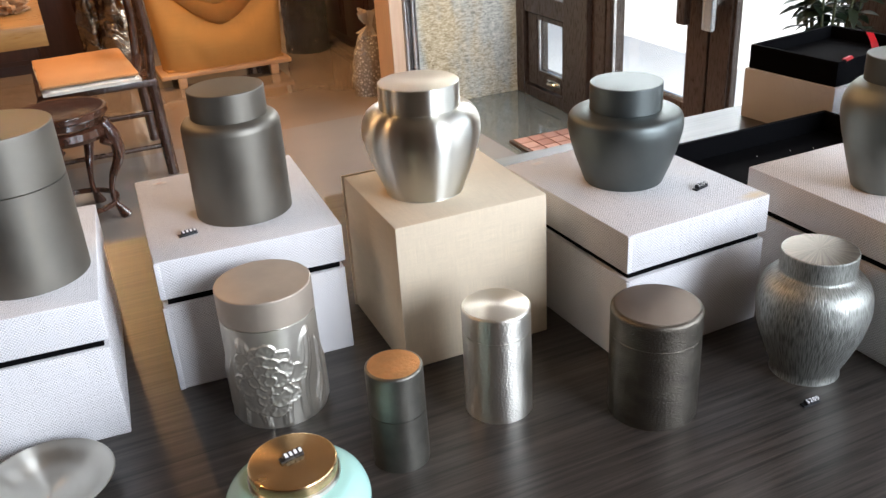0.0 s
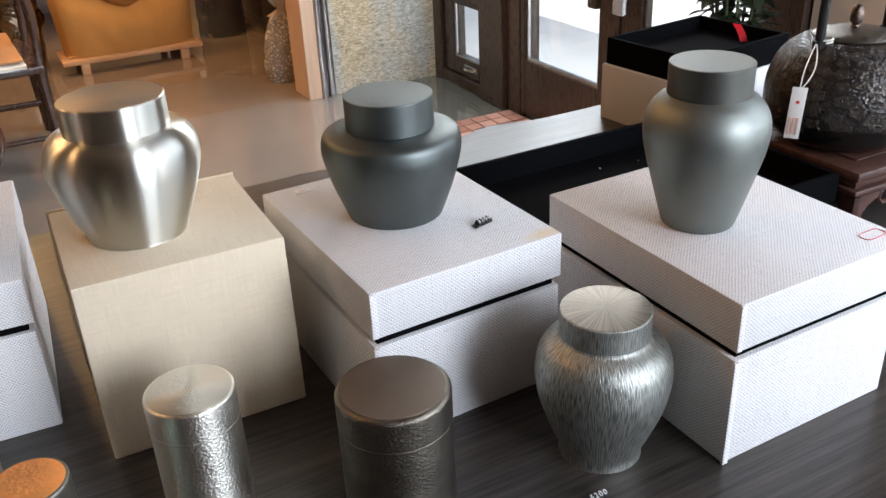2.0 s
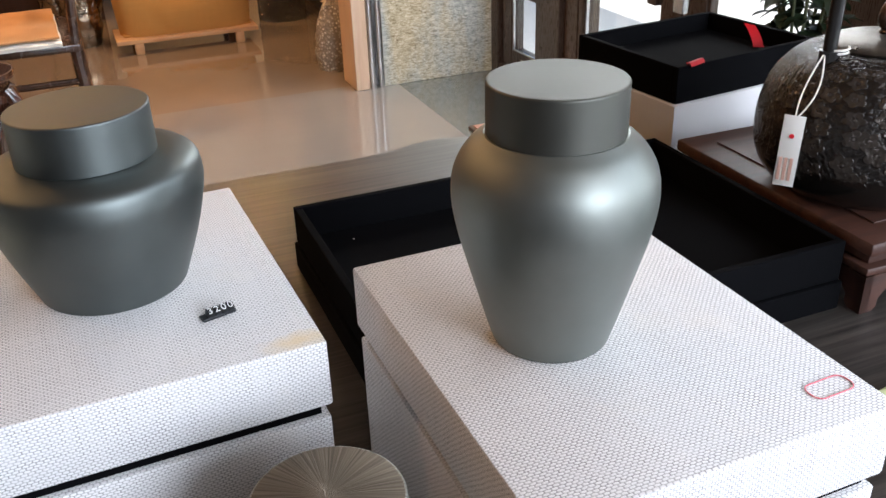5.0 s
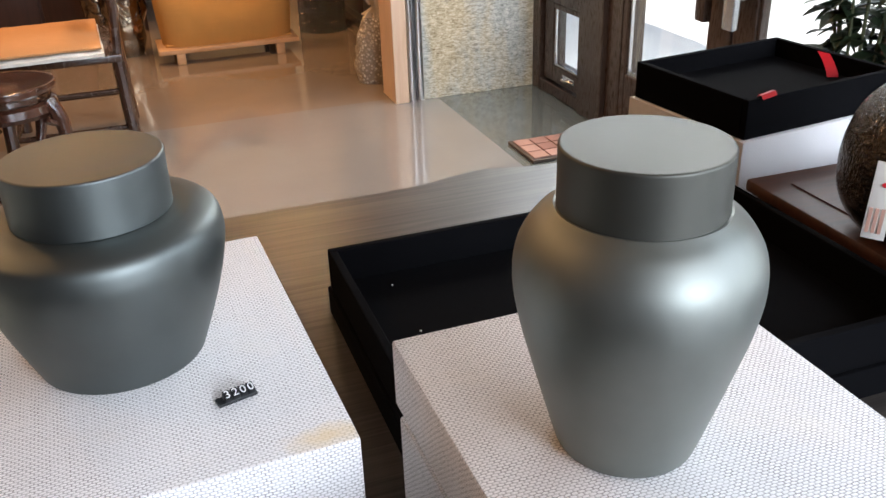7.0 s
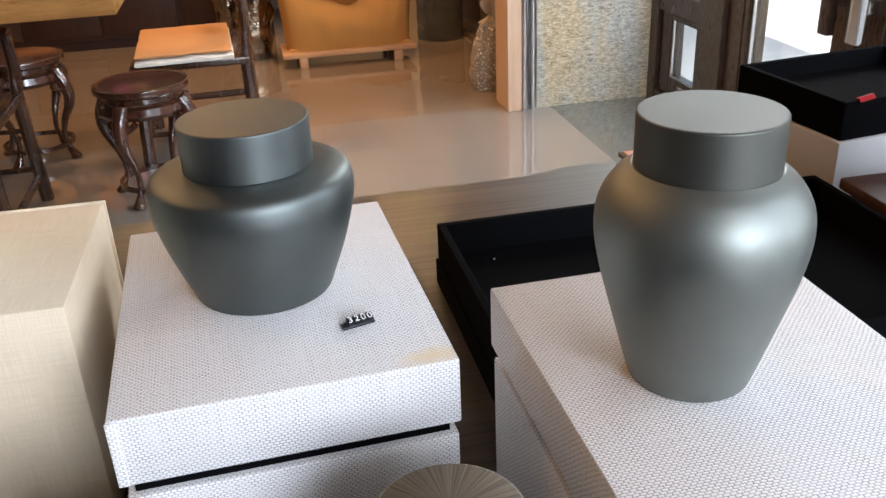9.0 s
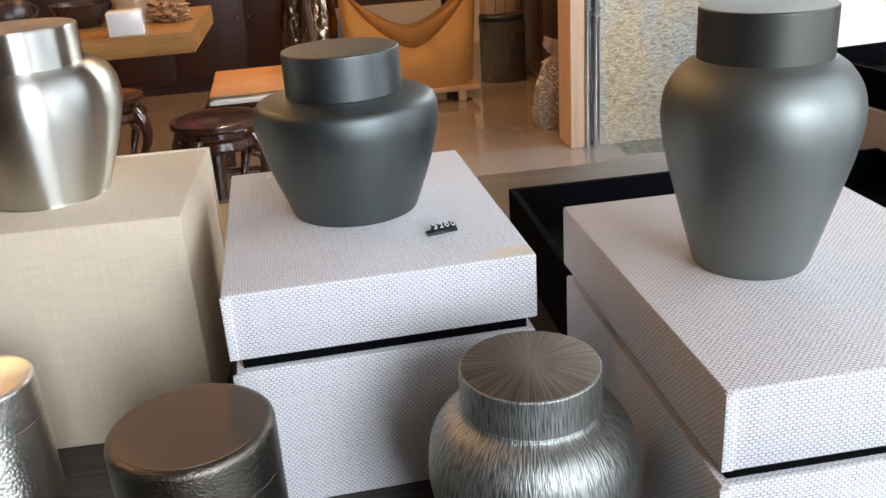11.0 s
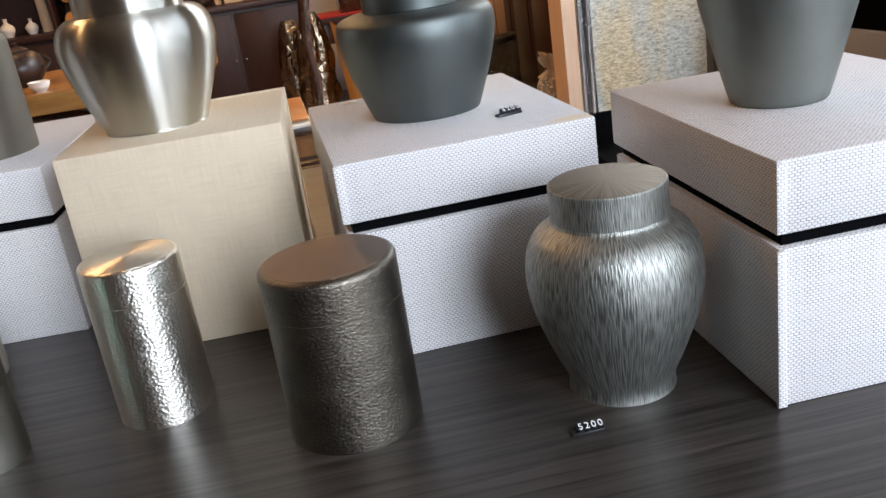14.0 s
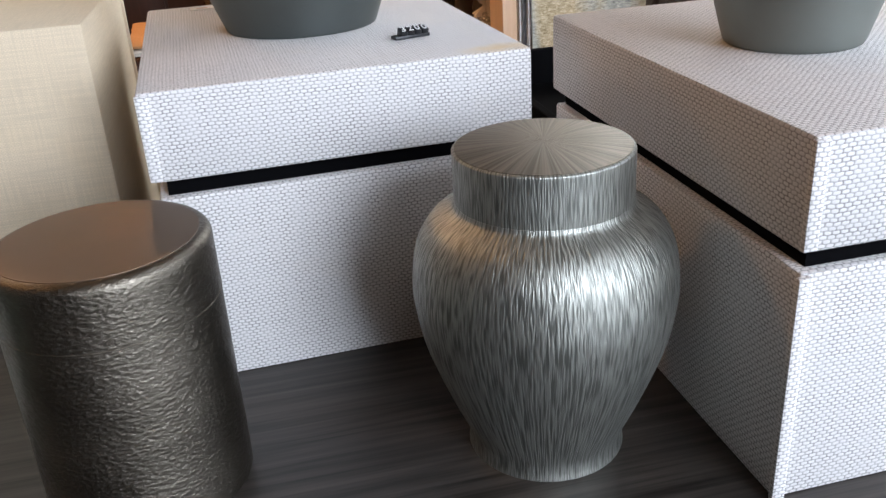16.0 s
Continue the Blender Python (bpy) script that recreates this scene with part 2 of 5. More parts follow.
IRON = m_plain("iron_handle", (0.030, 0.028, 0.027), 0.35, 0.6)
BRONZE = m_plain("bronze", (0.30, 0.22, 0.17), 0.25, 1.0)
STAND_WOOD = m_wood("stand_wood", (0.034, 0.0125, 0.008), (0.095, 0.036, 0.022), 0.55, (8, 90, 60), 0.0002)
PAPER = m_plain("paper", (0.80, 0.76, 0.70), 0.7, 0, 0.04)
RED = m_plain("red_ribbon", (0.72, 0.02, 0.03), 0.4)
INK = m_plain("black_plastic", (0.01, 0.011, 0.013), 0.35)
DIGIT = m_plain("white_print", (0.85, 0.85, 0.85), 0.5, 0, 0.02)
STEEL = m_plain("steel", (0.62, 0.62, 0.62), 0.22, 1.0)


# ---------- shapes ----------
def mesh_of(name, bm, mat, smooth=35):
    me = bpy.data.meshes.new(name)
    bmesh.ops.recalc_face_normals(bm, faces=bm.faces)
    bm.to_mesh(me)
    bm.free()
    if smooth:
        me.polygons.foreach_set("use_smooth", [True] * len(me.polygons))
        me.set_sharp_from_angle(angle=radians(smooth))
    if mat:
        me.materials.append(mat)
    return me


def part(name, bm, mat, parent=None, label="", at=None, smooth=35):
    ob = new(name, mesh_of(name, bm, mat, smooth))
    if parent:
        ob.parent = parent
    if at is not None:
        ob.matrix_basis = at
    if label:
        ob["label"] = label
    return ob


def thing(name, x, y, z, rz=0.0, label="", category="", group="", kind=""):
    ob = new(name)
    ob.empty_display_size = 0.02
    ob.matrix_basis = pose(x, y, z, 0, 0, rz)
    return tagged(ob, label, category, group, kind)


def lathe(profile, seg=96):
    """A turned body from (radius, height) pairs, foot to crown."""
    bm = bmesh.new()
    rings = []
    for r, h in profile:
        if r < 1e-5:
            rings.append([bm.verts.new((0, 0, h))])
        else:
            rings.append([bm.verts.new((r * math.cos(2 * math.pi * i / seg), r * math.sin(2 * math.pi * i / seg), h)) for i in range(seg)])
    for a, b in zip(rings, rings[1:]):
        for i in range(seg):
            j = (i + 1) % seg
            if len(a) == 1 and len(b) == 1:
                continue
            if len(a) == 1:
                bm.faces.new((a[0], b[j], b[i]))
            elif len(b) == 1:
                bm.faces.new((a[i], a[j], b[0]))
            else:
                bm.faces.new((a[i], a[j], b[j], b[i]))
    return bm


def spline(pts, n=40):
    """A smooth outline through (radius, height) pairs."""
    out = []
    P = [np.array(p, float) for p in pts]
    P = [2 * P[0] - P[1]] + P + [2 * P[-1] - P[-2]]
    per = max(2, n // (len(pts) - 1))
    for i in range(1, len(P) - 2):
        for s in range(per):
            t = s / per
            a, b, c, d = P[i - 1], P[i], P[i + 1], P[i + 2]
            out.append(tuple(0.5 * (2 * b + (c - a) * t + (2 * a - 5 * b + 4 * c - d) * t * t + (3 * b - a - 3 * c + d) * t ** 3)))
    out.append(tuple(P[-2]))
    return out


def cyl_profile(r, h0, h1, e=0.0008, crown=0.0, r1=None):
    """A lid or drum whose upper edge is rounded by e."""
    r1 = r if r1 is None else r1
    turn = [(r1 - e + e * math.cos(a), h1 - e + e * math.sin(a)) for a in (math.pi / 2 * i / 5 for i in range(6))]
    return [(0, h0), (r - 0.0003, h0), (r, h0 + 0.0003), (r1, h1 - e * 1.6)] + turn + [(r1 - e * 1.5, h1 + crown * 0.02), (r1 * 0.6, h1 + crown * 0.6), (0, h1 + crown)]


def slab(bm, x0, x1, y0, y1, z0, z1, bevel=0.0, seg=2):
    """A box between two corners, with softened edges."""
    vs = [bm.verts.new((x, y, z)) for x in (x0, x1) for y in (y0, y1) for z in (z0, z1)]
    fs = [bm.faces.new([vs[i] for i in q]) for q in ((0, 1, 3, 2), (4, 6, 7, 5), (0, 4, 5, 1), (2, 3, 7, 6), (0, 2, 6, 4), (1, 5, 7, 3))]
    bmesh.ops.recalc_face_normals(bm, faces=fs)
    if bevel:
        es = list({e for f in fs for e in f.edges})
        bmesh.ops.bevel(bm, geom=es, offset=bevel, segments=seg, profile=0.5, affect="EDGES")
    return bm


def one_slab(*a, **k):
    return slab(bmesh.new(), *a, **k)


def metric_uv(bm):
    """Lays a map in metres on every face by its main direction."""
    uv = bm.loops.layers.uv.verify()
    bm.normal_update()
    for f in bm.faces:
        n = [abs(c) for c in f.normal]
        k = n.index(max(n))
        for l in f.loops:
            c = l.vert.co
            l[uv].uv = ((c.y, c.z), (c.x, c.z), (c.x, c.y))[k]
    return bm


def tube(path, r, seg=12, r_end=None):
    bm = bmesh.new()
    P = [Vector(p) for p in path]
    rings = []
    side = None
    for i, p in enumerate(P):
        d = (P[min(i + 1, len(P) - 1)] - P[max(i - 1, 0)]).normalized()
        if side is None:
            side = d.orthogonal().normalized()
        side = (side - d * side.dot(d)).normalized()
        up = d.cross(side)
        s = i / (len(P) - 1)
        rr = r(s) if callable(r) else (r if r_end is None else r + (r_end - r) * s)
        rings.append([bm.verts.new(p + (side * math.cos(2 * math.pi * k / seg) + up * math.sin(2 * math.pi * k / seg)) * rr) for k in range(seg)])
    for a, b in zip(rings, rings[1:]):
        for k in range(seg):
            bm.faces.new((a[k], a[(k + 1) % seg], b[(k + 1) % seg], b[k]))
    bm.faces.new(rings[0][::-1])
    bm.faces.new(rings[-1])
    return bm


def arc_pts(f, n):
    return [f(i / n) for i in range(n + 1)]


def text_mesh(body, size, depth=0.0002):
    c = bpy.data.curves.new("text", "FONT")
    c.body, c.size, c.extrude, c.align_x, c.align_y = body, size, depth, "CENTER", "CENTER"
    tmp = bpy.data.objects.new("text", c)
    me = bpy.data.meshes.new_from_object(tmp)
    bpy.data.objects.remove(tmp)
    bpy.data.curves.remove(c)
    return me


# ---------- room ----------
def structure(name, bm, mat, label, category, smooth=0):
    ob = part(name, bm, mat, smooth=smooth)
    return tagged(ob, label, category, kind="structure")


def m_floor(name, c1, c2):
    k = Mat(name, c1, 0.08, IOR=2.25)
    o = k.coord()
    n = k.noise(o, 3.0, 6, 0.6)
    s = k.noise(o, 160, 3)
    k.set("Base Color", k.mix(k.math("ADD", k.math("MULTIPLY", n, 0.7), k.math("MULTIPLY", s, 0.3)), c1, c2))
    k.set("Roughness", k.node("MapRange", n, 0.3, 0.7, 0.05, 0.09))
    k.bump(n, 0.0003, 0.2)
    return k.m


def m_granite():
    """Rough split stone: flat flakes and clouds of a warmer tan tone."""
    k = Mat("granite_panel", (0.5, 0.48, 0.44), 0.22, IOR=1.6)
    n = k.noise(k.coord("Object", (1, 1, 2.6)), 48, 5, 0.68, 0.8)
    f = k.noise(k.coord("Object", (1, 1, 2.0)), 170, 3, 0.7)
    both = k.math("ADD", k.math("MULTIPLY", n, 0.78), k.math("MULTIPLY", f, 0.22))
    w = k.noise(k.coord("Object", (5.5, 5.5, 1.7)), 1, 4, 0.55)
    col = k.ramp(both, (0.33, (0.15, 0.16, 0.155)), (0.48, (0.42, 0.42, 0.385)), (0.63, (0.68, 0.66, 0.60)))
    warmer = k.ramp(both, (0.33, (0.20, 0.14, 0.07)), (0.48, (0.50, 0.40, 0.255)), (0.63, (0.76, 0.66, 0.48)))
    k.set("Base Color", k.mix(k.ramp(w, (0.40, 0.0), (0.58, 0.95)), col, warmer))
    k.bump(both, 0.004, 0.5)
    return k.m


FLOOR = m_floor("polished_floor", (0.165, 0.126, 0.097), (0.230, 0.184, 0.147))
FLOOR_PALE = m_floor("pale_floor", (0.170, 0.153, 0.137), (0.225, 0.205, 0.186))
FLOOR_GREY = m_floor("grey_threshold", (0.085, 0.088, 0.078), (0.130, 0.134, 0.120))
GRANITE = m_granite()
FRAME = m_wood("door_frame_brown", (0.052, 0.031, 0.022), (0.066, 0.041, 0.029), 0.28, (60, 60, 5), 0.00005)
DARKWOOD = m_wood("dark_cabinet_wood", (0.018, 0.007, 0.005), (0.042, 0.015, 0.011), 0.45, (30, 30, 3), 0.0002)
PEACH_WOOD = m_wood("light_jamb_wood", (0.60, 0.40, 0.27), (0.70, 0.50, 0.36), 0.5, (60, 60, 4), 0.0002)
PLASTER = m_plain("plaster", (0.62, 0.52, 0.42), 0.85, 0, 0.06, 8)
WHITE_WALL = m_plain("white_plaster", (0.72, 0.69, 0.64), 0.85, 0, 0.05, 8)
BROWN_WALL = m_wood("brown_panelling", (0.07, 0.035, 0.02), (0.14, 0.075, 0.045), 0.5, (20, 20, 3), 0.0003)
# unseen ceiling; dark warm colour holds down bounced light in the room
CEIL = m_plain("ceiling_low_bounce", (0.20, 0.140, 0.090), 0.9, 0, 0.05, 6)
GLASS = Mat("glass", (0.97, 0.99, 0.98), 0.02, 0.0, Transmission_Weight=1.0, IOR=1.45).m
PAVING = m_plain("street_paving", (0.72, 0.72, 0.70), 0.8, 0, 0.15, 4)
ROAD = m_plain("street_concrete", (0.55, 0.55, 0.55), 0.85, 0, 0.15, 6)

structure("ground", one_slab(-60, 120, -90, 90, -0.6, -0.06), ROAD, "pale sunlit street surface outside the shop", "street")
structure("floor_1", one_slab(-3.2, 2.37, 4.06, 6.9, -0.06, 0.0), FLOOR, "polished brown shop floor with soft reflections", "floor")
structure("floor_2", one_slab(-3.2, 1.785, -2.2, 4.06, -0.06, 0.0), FLOOR_PALE, "polished pale grey shop floor with soft reflections", "floor")
structure("floor_3", one_slab(1.785, 2.37, -2.2, 4.06, -0.06, 0.0), FLOOR_GREY, "polished greenish grey floor strip along the shop front", "floor")
structure("pavement", one_slab(2.37, 5.2, -30, 30, -0.06, -0.015), PAVING, "pale stone pavement in front of the shop", "pavement")
structure("ceiling", one_slab(-3.3, 2.8, -2.3, 7.0, 2.85, 3.0), CEIL, "unseen plastered shop ceiling, coloured dark to cut bounced light", "ceiling")
structure("wall_west", one_slab(-3.3, -3.2, -2.2, 6.9, 0, 2.85), BROWN_WALL, "dark brown panelled side wall", "wall")
structure("wall_north", one_slab(-3.2, 2.37, 6.9, 7.0, 0, 2.85), WHITE_WALL, "pale plastered back wall", "wall")


def wall_with_hole(name, axis, at, thick, a0, a1, h0, h1, top, mat, label, lo, hi):
    bm = bmesh.new()
    for p0, p1, q0, q1 in ((lo, a0, 0, top), (a1, hi, 0, top), (a0, a1, 0, h0), (a0, a1, h1, top)):
        if p1 - p0 > 1e-4 and q1 - q0 > 1e-4:
            if axis == "x":
                slab(bm, at, at + thick, p0, p1, q0, q1)
            else:
                slab(bm, p0, p1, at, at + thick, q0, q1)
    return structure(name, bm, mat, label, "wall")


# unseen south wall, brown so that the silver jar reflects dark bands
wall_with_hole("wall_south", "y", -2.2, 0.1, 0.8, 2.0, 0.55, 2.7, 2.85, BROWN_WALL, "unseen brown panelled wall, dark for reflections, with wide window opening", -3.2, 2.37)
wall_with_hole("wall_east_1", "x", 2.25, 0.12, -1.9, 0.9, 0.0, 2.55, 2.85, PLASTER, "peach plastered front wall beside the shop window", -2.1, 1.86)
wall_with_hole("wall_east_2", "x", 2.25, 0.12, 1.86, 4.0, 0.0, 2.55, 2.85, PLASTER, "front wall that holds the glazed shop front", 1.86, 6.9)
wall_with_hole("wall_inner", "y", 4.0, 0.13, -3.2, 1.72, 0.0, 2.5, 2.85, PLASTER, "inner wall with a wide passage to the back of the shop", -3.2, 2.25)


# ---------- shop front ----------
WX = 2.25


def bars(parent, name, items, mat, bevel=0.004):
    for y0, y1, z0, z1, x0, x1 in items:
        part(name, one_slab(WX + x0, WX + x1, y0, y1, z0, z1, bevel=bevel), mat, parent, smooth=0)


def pane(parent, y0, y1, z0, z1, x=0.055):
    ob = part("pane", one_slab(WX + x, WX + x + 0.006, y0, y1, z0, z1), GLASS, parent, "clear glass", smooth=0)
    ob.visible_shadow = False
    return ob


win = tagged(new("window_1"), "dark brown framed shop window with a small awning pane below", "window", kind="structure")
bars(win, "window_frame", ((3.92, 4.0, 0, 2.55, -0.01, 0.1), (3.36, 3.55, 0, 2.55, -0.02, 0.11), (3.55, 3.92, 0, 0.05, -0.005, 0.1), (3.55, 3.92, 0.40, 0.485, -0.005, 0.1), (3.55, 3.92, 2.4, 2.55, -0.005, 0.1)), FRAME)
bars(win, "sash", ((3.815, 3.90, 0.06, 0.395, 0.006, 0.07), (3.56, 3.596, 0.06, 0.395, 0.006, 0.07), (3.596, 3.815, 0.06, 0.132, 0.006, 0.07), (3.596, 3.815, 0.372, 0.395, 0.006, 0.07)), FRAME)
bars(win, "inner_bead", ((3.803, 3.815, 0.132, 0.372, 0.010, 0.02), (3.596, 3.602, 0.132, 0.372, 0.010, 0.02), (3.602, 3.803, 0.132, 0.141, 0.010, 0.02)), STEEL, 0.002)
pane(win, 3.596, 3.815, 0.132, 0.372, 0.020)
pane(win, 3.55, 3.92, 0.485, 2.4)
_h = part("handle", tube(arc_pts(lambda s: (WX + 0.012 - 0.03 * math.sin(math.pi * s), 3.62 + 0.10 * s, 0.10), 12), 0.008, 8), STEEL, win, "small bright window catch")
part("catch_plate", one_slab(WX + 0.003, WX + 0.012, 3.615, 3.725, 0.088, 0.112, bevel=0.002), STEEL, _h)


def door_leaf(name, y0, y1, hinge_hi, label):
    d = tagged(new(name), label, "door", kind="structure")
    lo = 0.10 if not hinge_hi else 0.03
    hi = 0.03 if not hinge_hi else 0.11
    a, b = y0 + hi, y1 - lo
    bars(d, "stile", ((y0, a, 0.012, 2.2, 0.0, 0.05), (b, y1, 0.012, 2.2, 0.0, 0.05)), FRAME)
    bars(d, "rail", ((a, b, 0.012, 0.24, 0.002, 0.048), (a, b, 2.1, 2.2, 0.002, 0.048)), FRAME)
    pane(d, a, b, 0.24, 2.1, 0.022)
    bars(d, "glazing_bead", ((a, a + 0.012, 0.24, 2.1, 0.008, 0.022), (b - 0.012, b, 0.24, 2.1, 0.008, 0.022), (a + 0.012, b - 0.012, 0.24, 0.254, 0.008, 0.022)), STEEL if hinge_hi else FRAME, 0.002)
    y = y0 + 0.075 if hinge_hi else y1 - 0.05
    h = part("pull_handle", one_slab(WX - 0.065, WX - 0.035, y - 0.024, y + 0.024, 0.54, 1.45, bevel=0.006), FRAME if hinge_hi else STEEL, d, "long upright pull handle")
    part("bracket", one_slab(WX - 0.035, WX + 0.002, y - 0.014, y + 0.014, 0.62, 0.66, bevel=0.004), STEEL, h, smooth=0)
    part("bracket", one_slab(WX - 0.035, WX + 0.002, y - 0.014, y + 0.014, 1.3, 1.34, bevel=0.004), STEEL, h, smooth=0)
    return d


door_leaf("door_1", 2.635, 3.25, True, "closed brown framed glass shop door, hinged leaf")
door_leaf("door_2", 2.03, 2.625, False, "closed brown framed glass shop door, second leaf")
win2 = tagged(new("window_2"), "tall brown framed glazing of the shop front", "window", kind="structure")
bars(win2, "window_frame", ((3.255, 3.358, 0, 2.55, 0.0, 0.1), (1.87, 2.025, 0, 2.55, -0.02, 0.1), (2.025, 3.255, 2.205, 2.55, 0.0, 0.1), (0.82, 0.9, 0, 2.55, 0.0, 0.1), (-0.6, -0.52, 0, 2.55, 0.0, 0.1), (-1.9, -1.82, 0, 2.55, 0.0, 0.1), (-1.82, 0.82, 0, 0.12, 0.005, 0.095), (-1.82, 0.82, 2.45, 2.55, 0.005, 0.095)), FRAME)
pane(win2, -0.52, 0.82, 0.12, 2.45)
pane(win2, -1.82, -0.6, 0.12, 2.45)
win3 = tagged(new("window_3"), "window behind the display table", "window", kind="structure")
part("window_frame", slab(slab(one_slab(0.8, 0.86, -2.2, -2.12, 0.55, 2.7), 1.94, 2.0, -2.2, -2.12, 0.55, 2.7), 1.38, 1.43, -2.2, -2.12, 0.55, 2.7), FRAME, win3, smooth=0)

# partition of stone between the door and the back of the shop
structure("stone_panel", one_slab(1.722, 2.246, 3.985, 3.999, 0.0, 2.5, bevel=0.002), GRANITE, "speckled pale granite wall panel", "wall panel")
structure("steel_trim", slab(slab(one_slab(1.652, 1.682, 3.965, 4.0, 0, 2.5, bevel=0.012, seg=5), 1.690, 1.72, 3.965, 4.0, 0, 2.5, bevel=0.012, seg=5), 1.652, 1.72, 4.0, 4.13, 0.0, 2.5), STEEL, "upright polished steel edge strips", "trim", 50)
structure("jamb", one_slab(1.588, 1.65, 3.97, 4.16, 0.0, 2.5, bevel=0.003), PEACH_WOOD, "light peach wooden door jamb", "trim")

# ---------- display table ----------
tb = thing("display_table", 0.5, 0.655, 0.0, 0, "long dark-stained wooden display table with visible grain", "table")


def live_edge_top(x0, x1, y0, y1, z0, z1, n=180):
    """A tabletop whose far edge keeps the soft bulges of the trunk."""
    bm = bmesh.new()
    rows = []
    for i in range(n + 1):
        x = x0 + (x1 - x0) * i / n
        far = y1 + 0.003 * noise.noise(Vector((x * 3.0, 2, 0))) + 0.013 * math.exp(-((x - 0.305) / 0.035) ** 2)
        rows.append([bm.verts.new(v) for v in ((x, y0, z0), (x, y0, z1 - 0.003), (x, y0 + 0.003, z1), (x, far - 0.003, z1), (x, far, z1 - 0.003), (x, far - 0.004, z0))])
    for a, b in zip(rows, rows[1:]):
        for k in range(6):
            bm.faces.new((a[k], a[(k + 1) % 6], b[(k + 1) % 6], b[k]))
    bm.faces.new(rows[0])
    bm.faces.new(rows[-1][::-1])
    return bm


part("tabletop", live_edge_top(-1.6, 1.25, -0.40, 0.404, 0.842, 0.882), TABLE_WOOD, tb)
for _x in (-1.5, 1.15):
    for _y in (-0.33, 0.33):
        part("leg", one_slab(_x - 0.035, _x + 0.035, _y - 0.035, _y + 0.035, 0, 0.842, bevel=0.004), TABLE_WOOD, tb)
part("apron", one_slab(-1.46, 1.11, 0.32, 0.345, 0.752, 0.842, bevel=0.002), TABLE_WOOD, tb)
part("apron", one_slab(-1.46, 1.11, -0.345, -0.32, 0.752, 0.842, bevel=0.002), TABLE_WOOD, tb)
TOP = 0.882
H_BOX = 0.1005


# ---------- gift boxes ----------
def gift_box(x, y, rz, w, d, label, cloth=LINEN):
    """x, y: the front corner on the table; lid and base stand apart by a dark collar."""
    h = H_BOX
    b = thing("gift_box", x, y, TOP, rz, label, "box", "gift boxes on the table")
    lid = h * 0.283
    base = h * 0.662
    part("base", metric_uv(one_slab(0, w, 0, d, 0, base, bevel=0.001)), LINEN, b)
    part("collar", one_slab(0.003, w - 0.003, 0.003, d - 0.003, 0.004, h - 0.004), VELVET, b, "black inner collar", smooth=0)
    part("lid", metric_uv(one_slab(-0.001, w + 0.001, -0.001, d + 0.001, h - lid, h, bevel=0.0012)), cloth, b)
    for z0, z1 in ((0.0006, base - 0.0006), (h - lid + 0.0008, h - 0.0008)):
        part("corner_fold", metric_uv(one_slab(-0.0013, 0.0024, -0.0017, 0.0002, z0, z1, bevel=0.0003)), LINEN, b)
    return b


gift_box(0.6256, 0.5318, 0.6, 0.1261, 0.1607, "white woven linen gift box under the tall grey jar")
gift_box(0.4749, 0.6404, 2.2, 0.1223, 0.1565, "stained white linen gift box under the squat dark jar", LINEN_STAINED)
gift_box(0.1906, 0.7675, -3.1, 0.1267, 0.1627, "white woven linen gift box under the shouldered canister")
gift_box(0.0248, 0.7435, -4.4, 0.1272, 0.166, "white woven linen gift box under the plain canister")
bb = thing("cube_box", 0.3387, 0.7093, TOP, -1.0, "cream beige linen-covered cube box on the table", "box")
part("body", metric_uv(one_slab(0, 0.1145, 0, 0.1095, 0, 0.1115, bevel=0.0013)), LINEN_BEIGE, bb)
part("rear_flap", metric_uv(one_slab(-0.0012, 0.1157, 0.1097, 0.1113, 0, 0.1122, bevel=0.0005)), LINEN_BEIGE, bb, "cloth flap folded over the rear edge")


# ---------- pewter jars ----------
K = 0.9036  # common size of the jars


def jar(name, x, y, z, outline, lid_r, lid0, lid1, mat, lid_mat, label, crown=0.0, lid_label="", e=0.0008, lid_taper=0.0, top_mat=None):
    j = thing(name, x, y, z, 0, label, "tea caddy", "pewter tea caddies")
    outline = [(r * K, h * K) for r, h in outline]
    lid_r, lid0, lid1, crown, e, lid_taper = (v * K for v in (lid_r, lid0, lid1, crown, e, lid_taper))
    part("body", lathe([(0, 0.001), (outline[0][0] - 0.003, 0.001), (outline[0][0] - 0.0012, 0)] + spline(outline, 44) + [(outline[-1][0] * 0.9, outline[-1][1])]), mat, j)
    lid = part("lid", lathe(cyl_profile(lid_r, lid0, lid1, e, crown, lid_r - lid_taper)), lid_mat, j, lid_label)
    if top_mat:
        part("lid_top", lathe([(0, lid1 + crown + 0.0001), (lid_r * 0.6, lid1 + crown * 0.6 + 0.00012), (lid_r - e * 1.1, lid1 + 0.00012), (lid_r - e * 1.05, lid1 - 0.0001)]), top_mat, lid)
    return j


jar("tea_caddy", 0.5313, 0.7262, TOP + H_BOX + 0.0001, ((0.0319, 0.0000), (0.0332, 0.0030), (0.0409, 0.0239), (0.0456, 0.0418), (0.0463, 0.0507), (0.0442, 0.0572), (0.0368, 0.0602), (0.0302, 0.0609)),
    0.02897, 0.0609, 0.0824, PEWTER_DARK, PEWTER_DARK, "squat dark grey satin pewter jar with a flat lid")
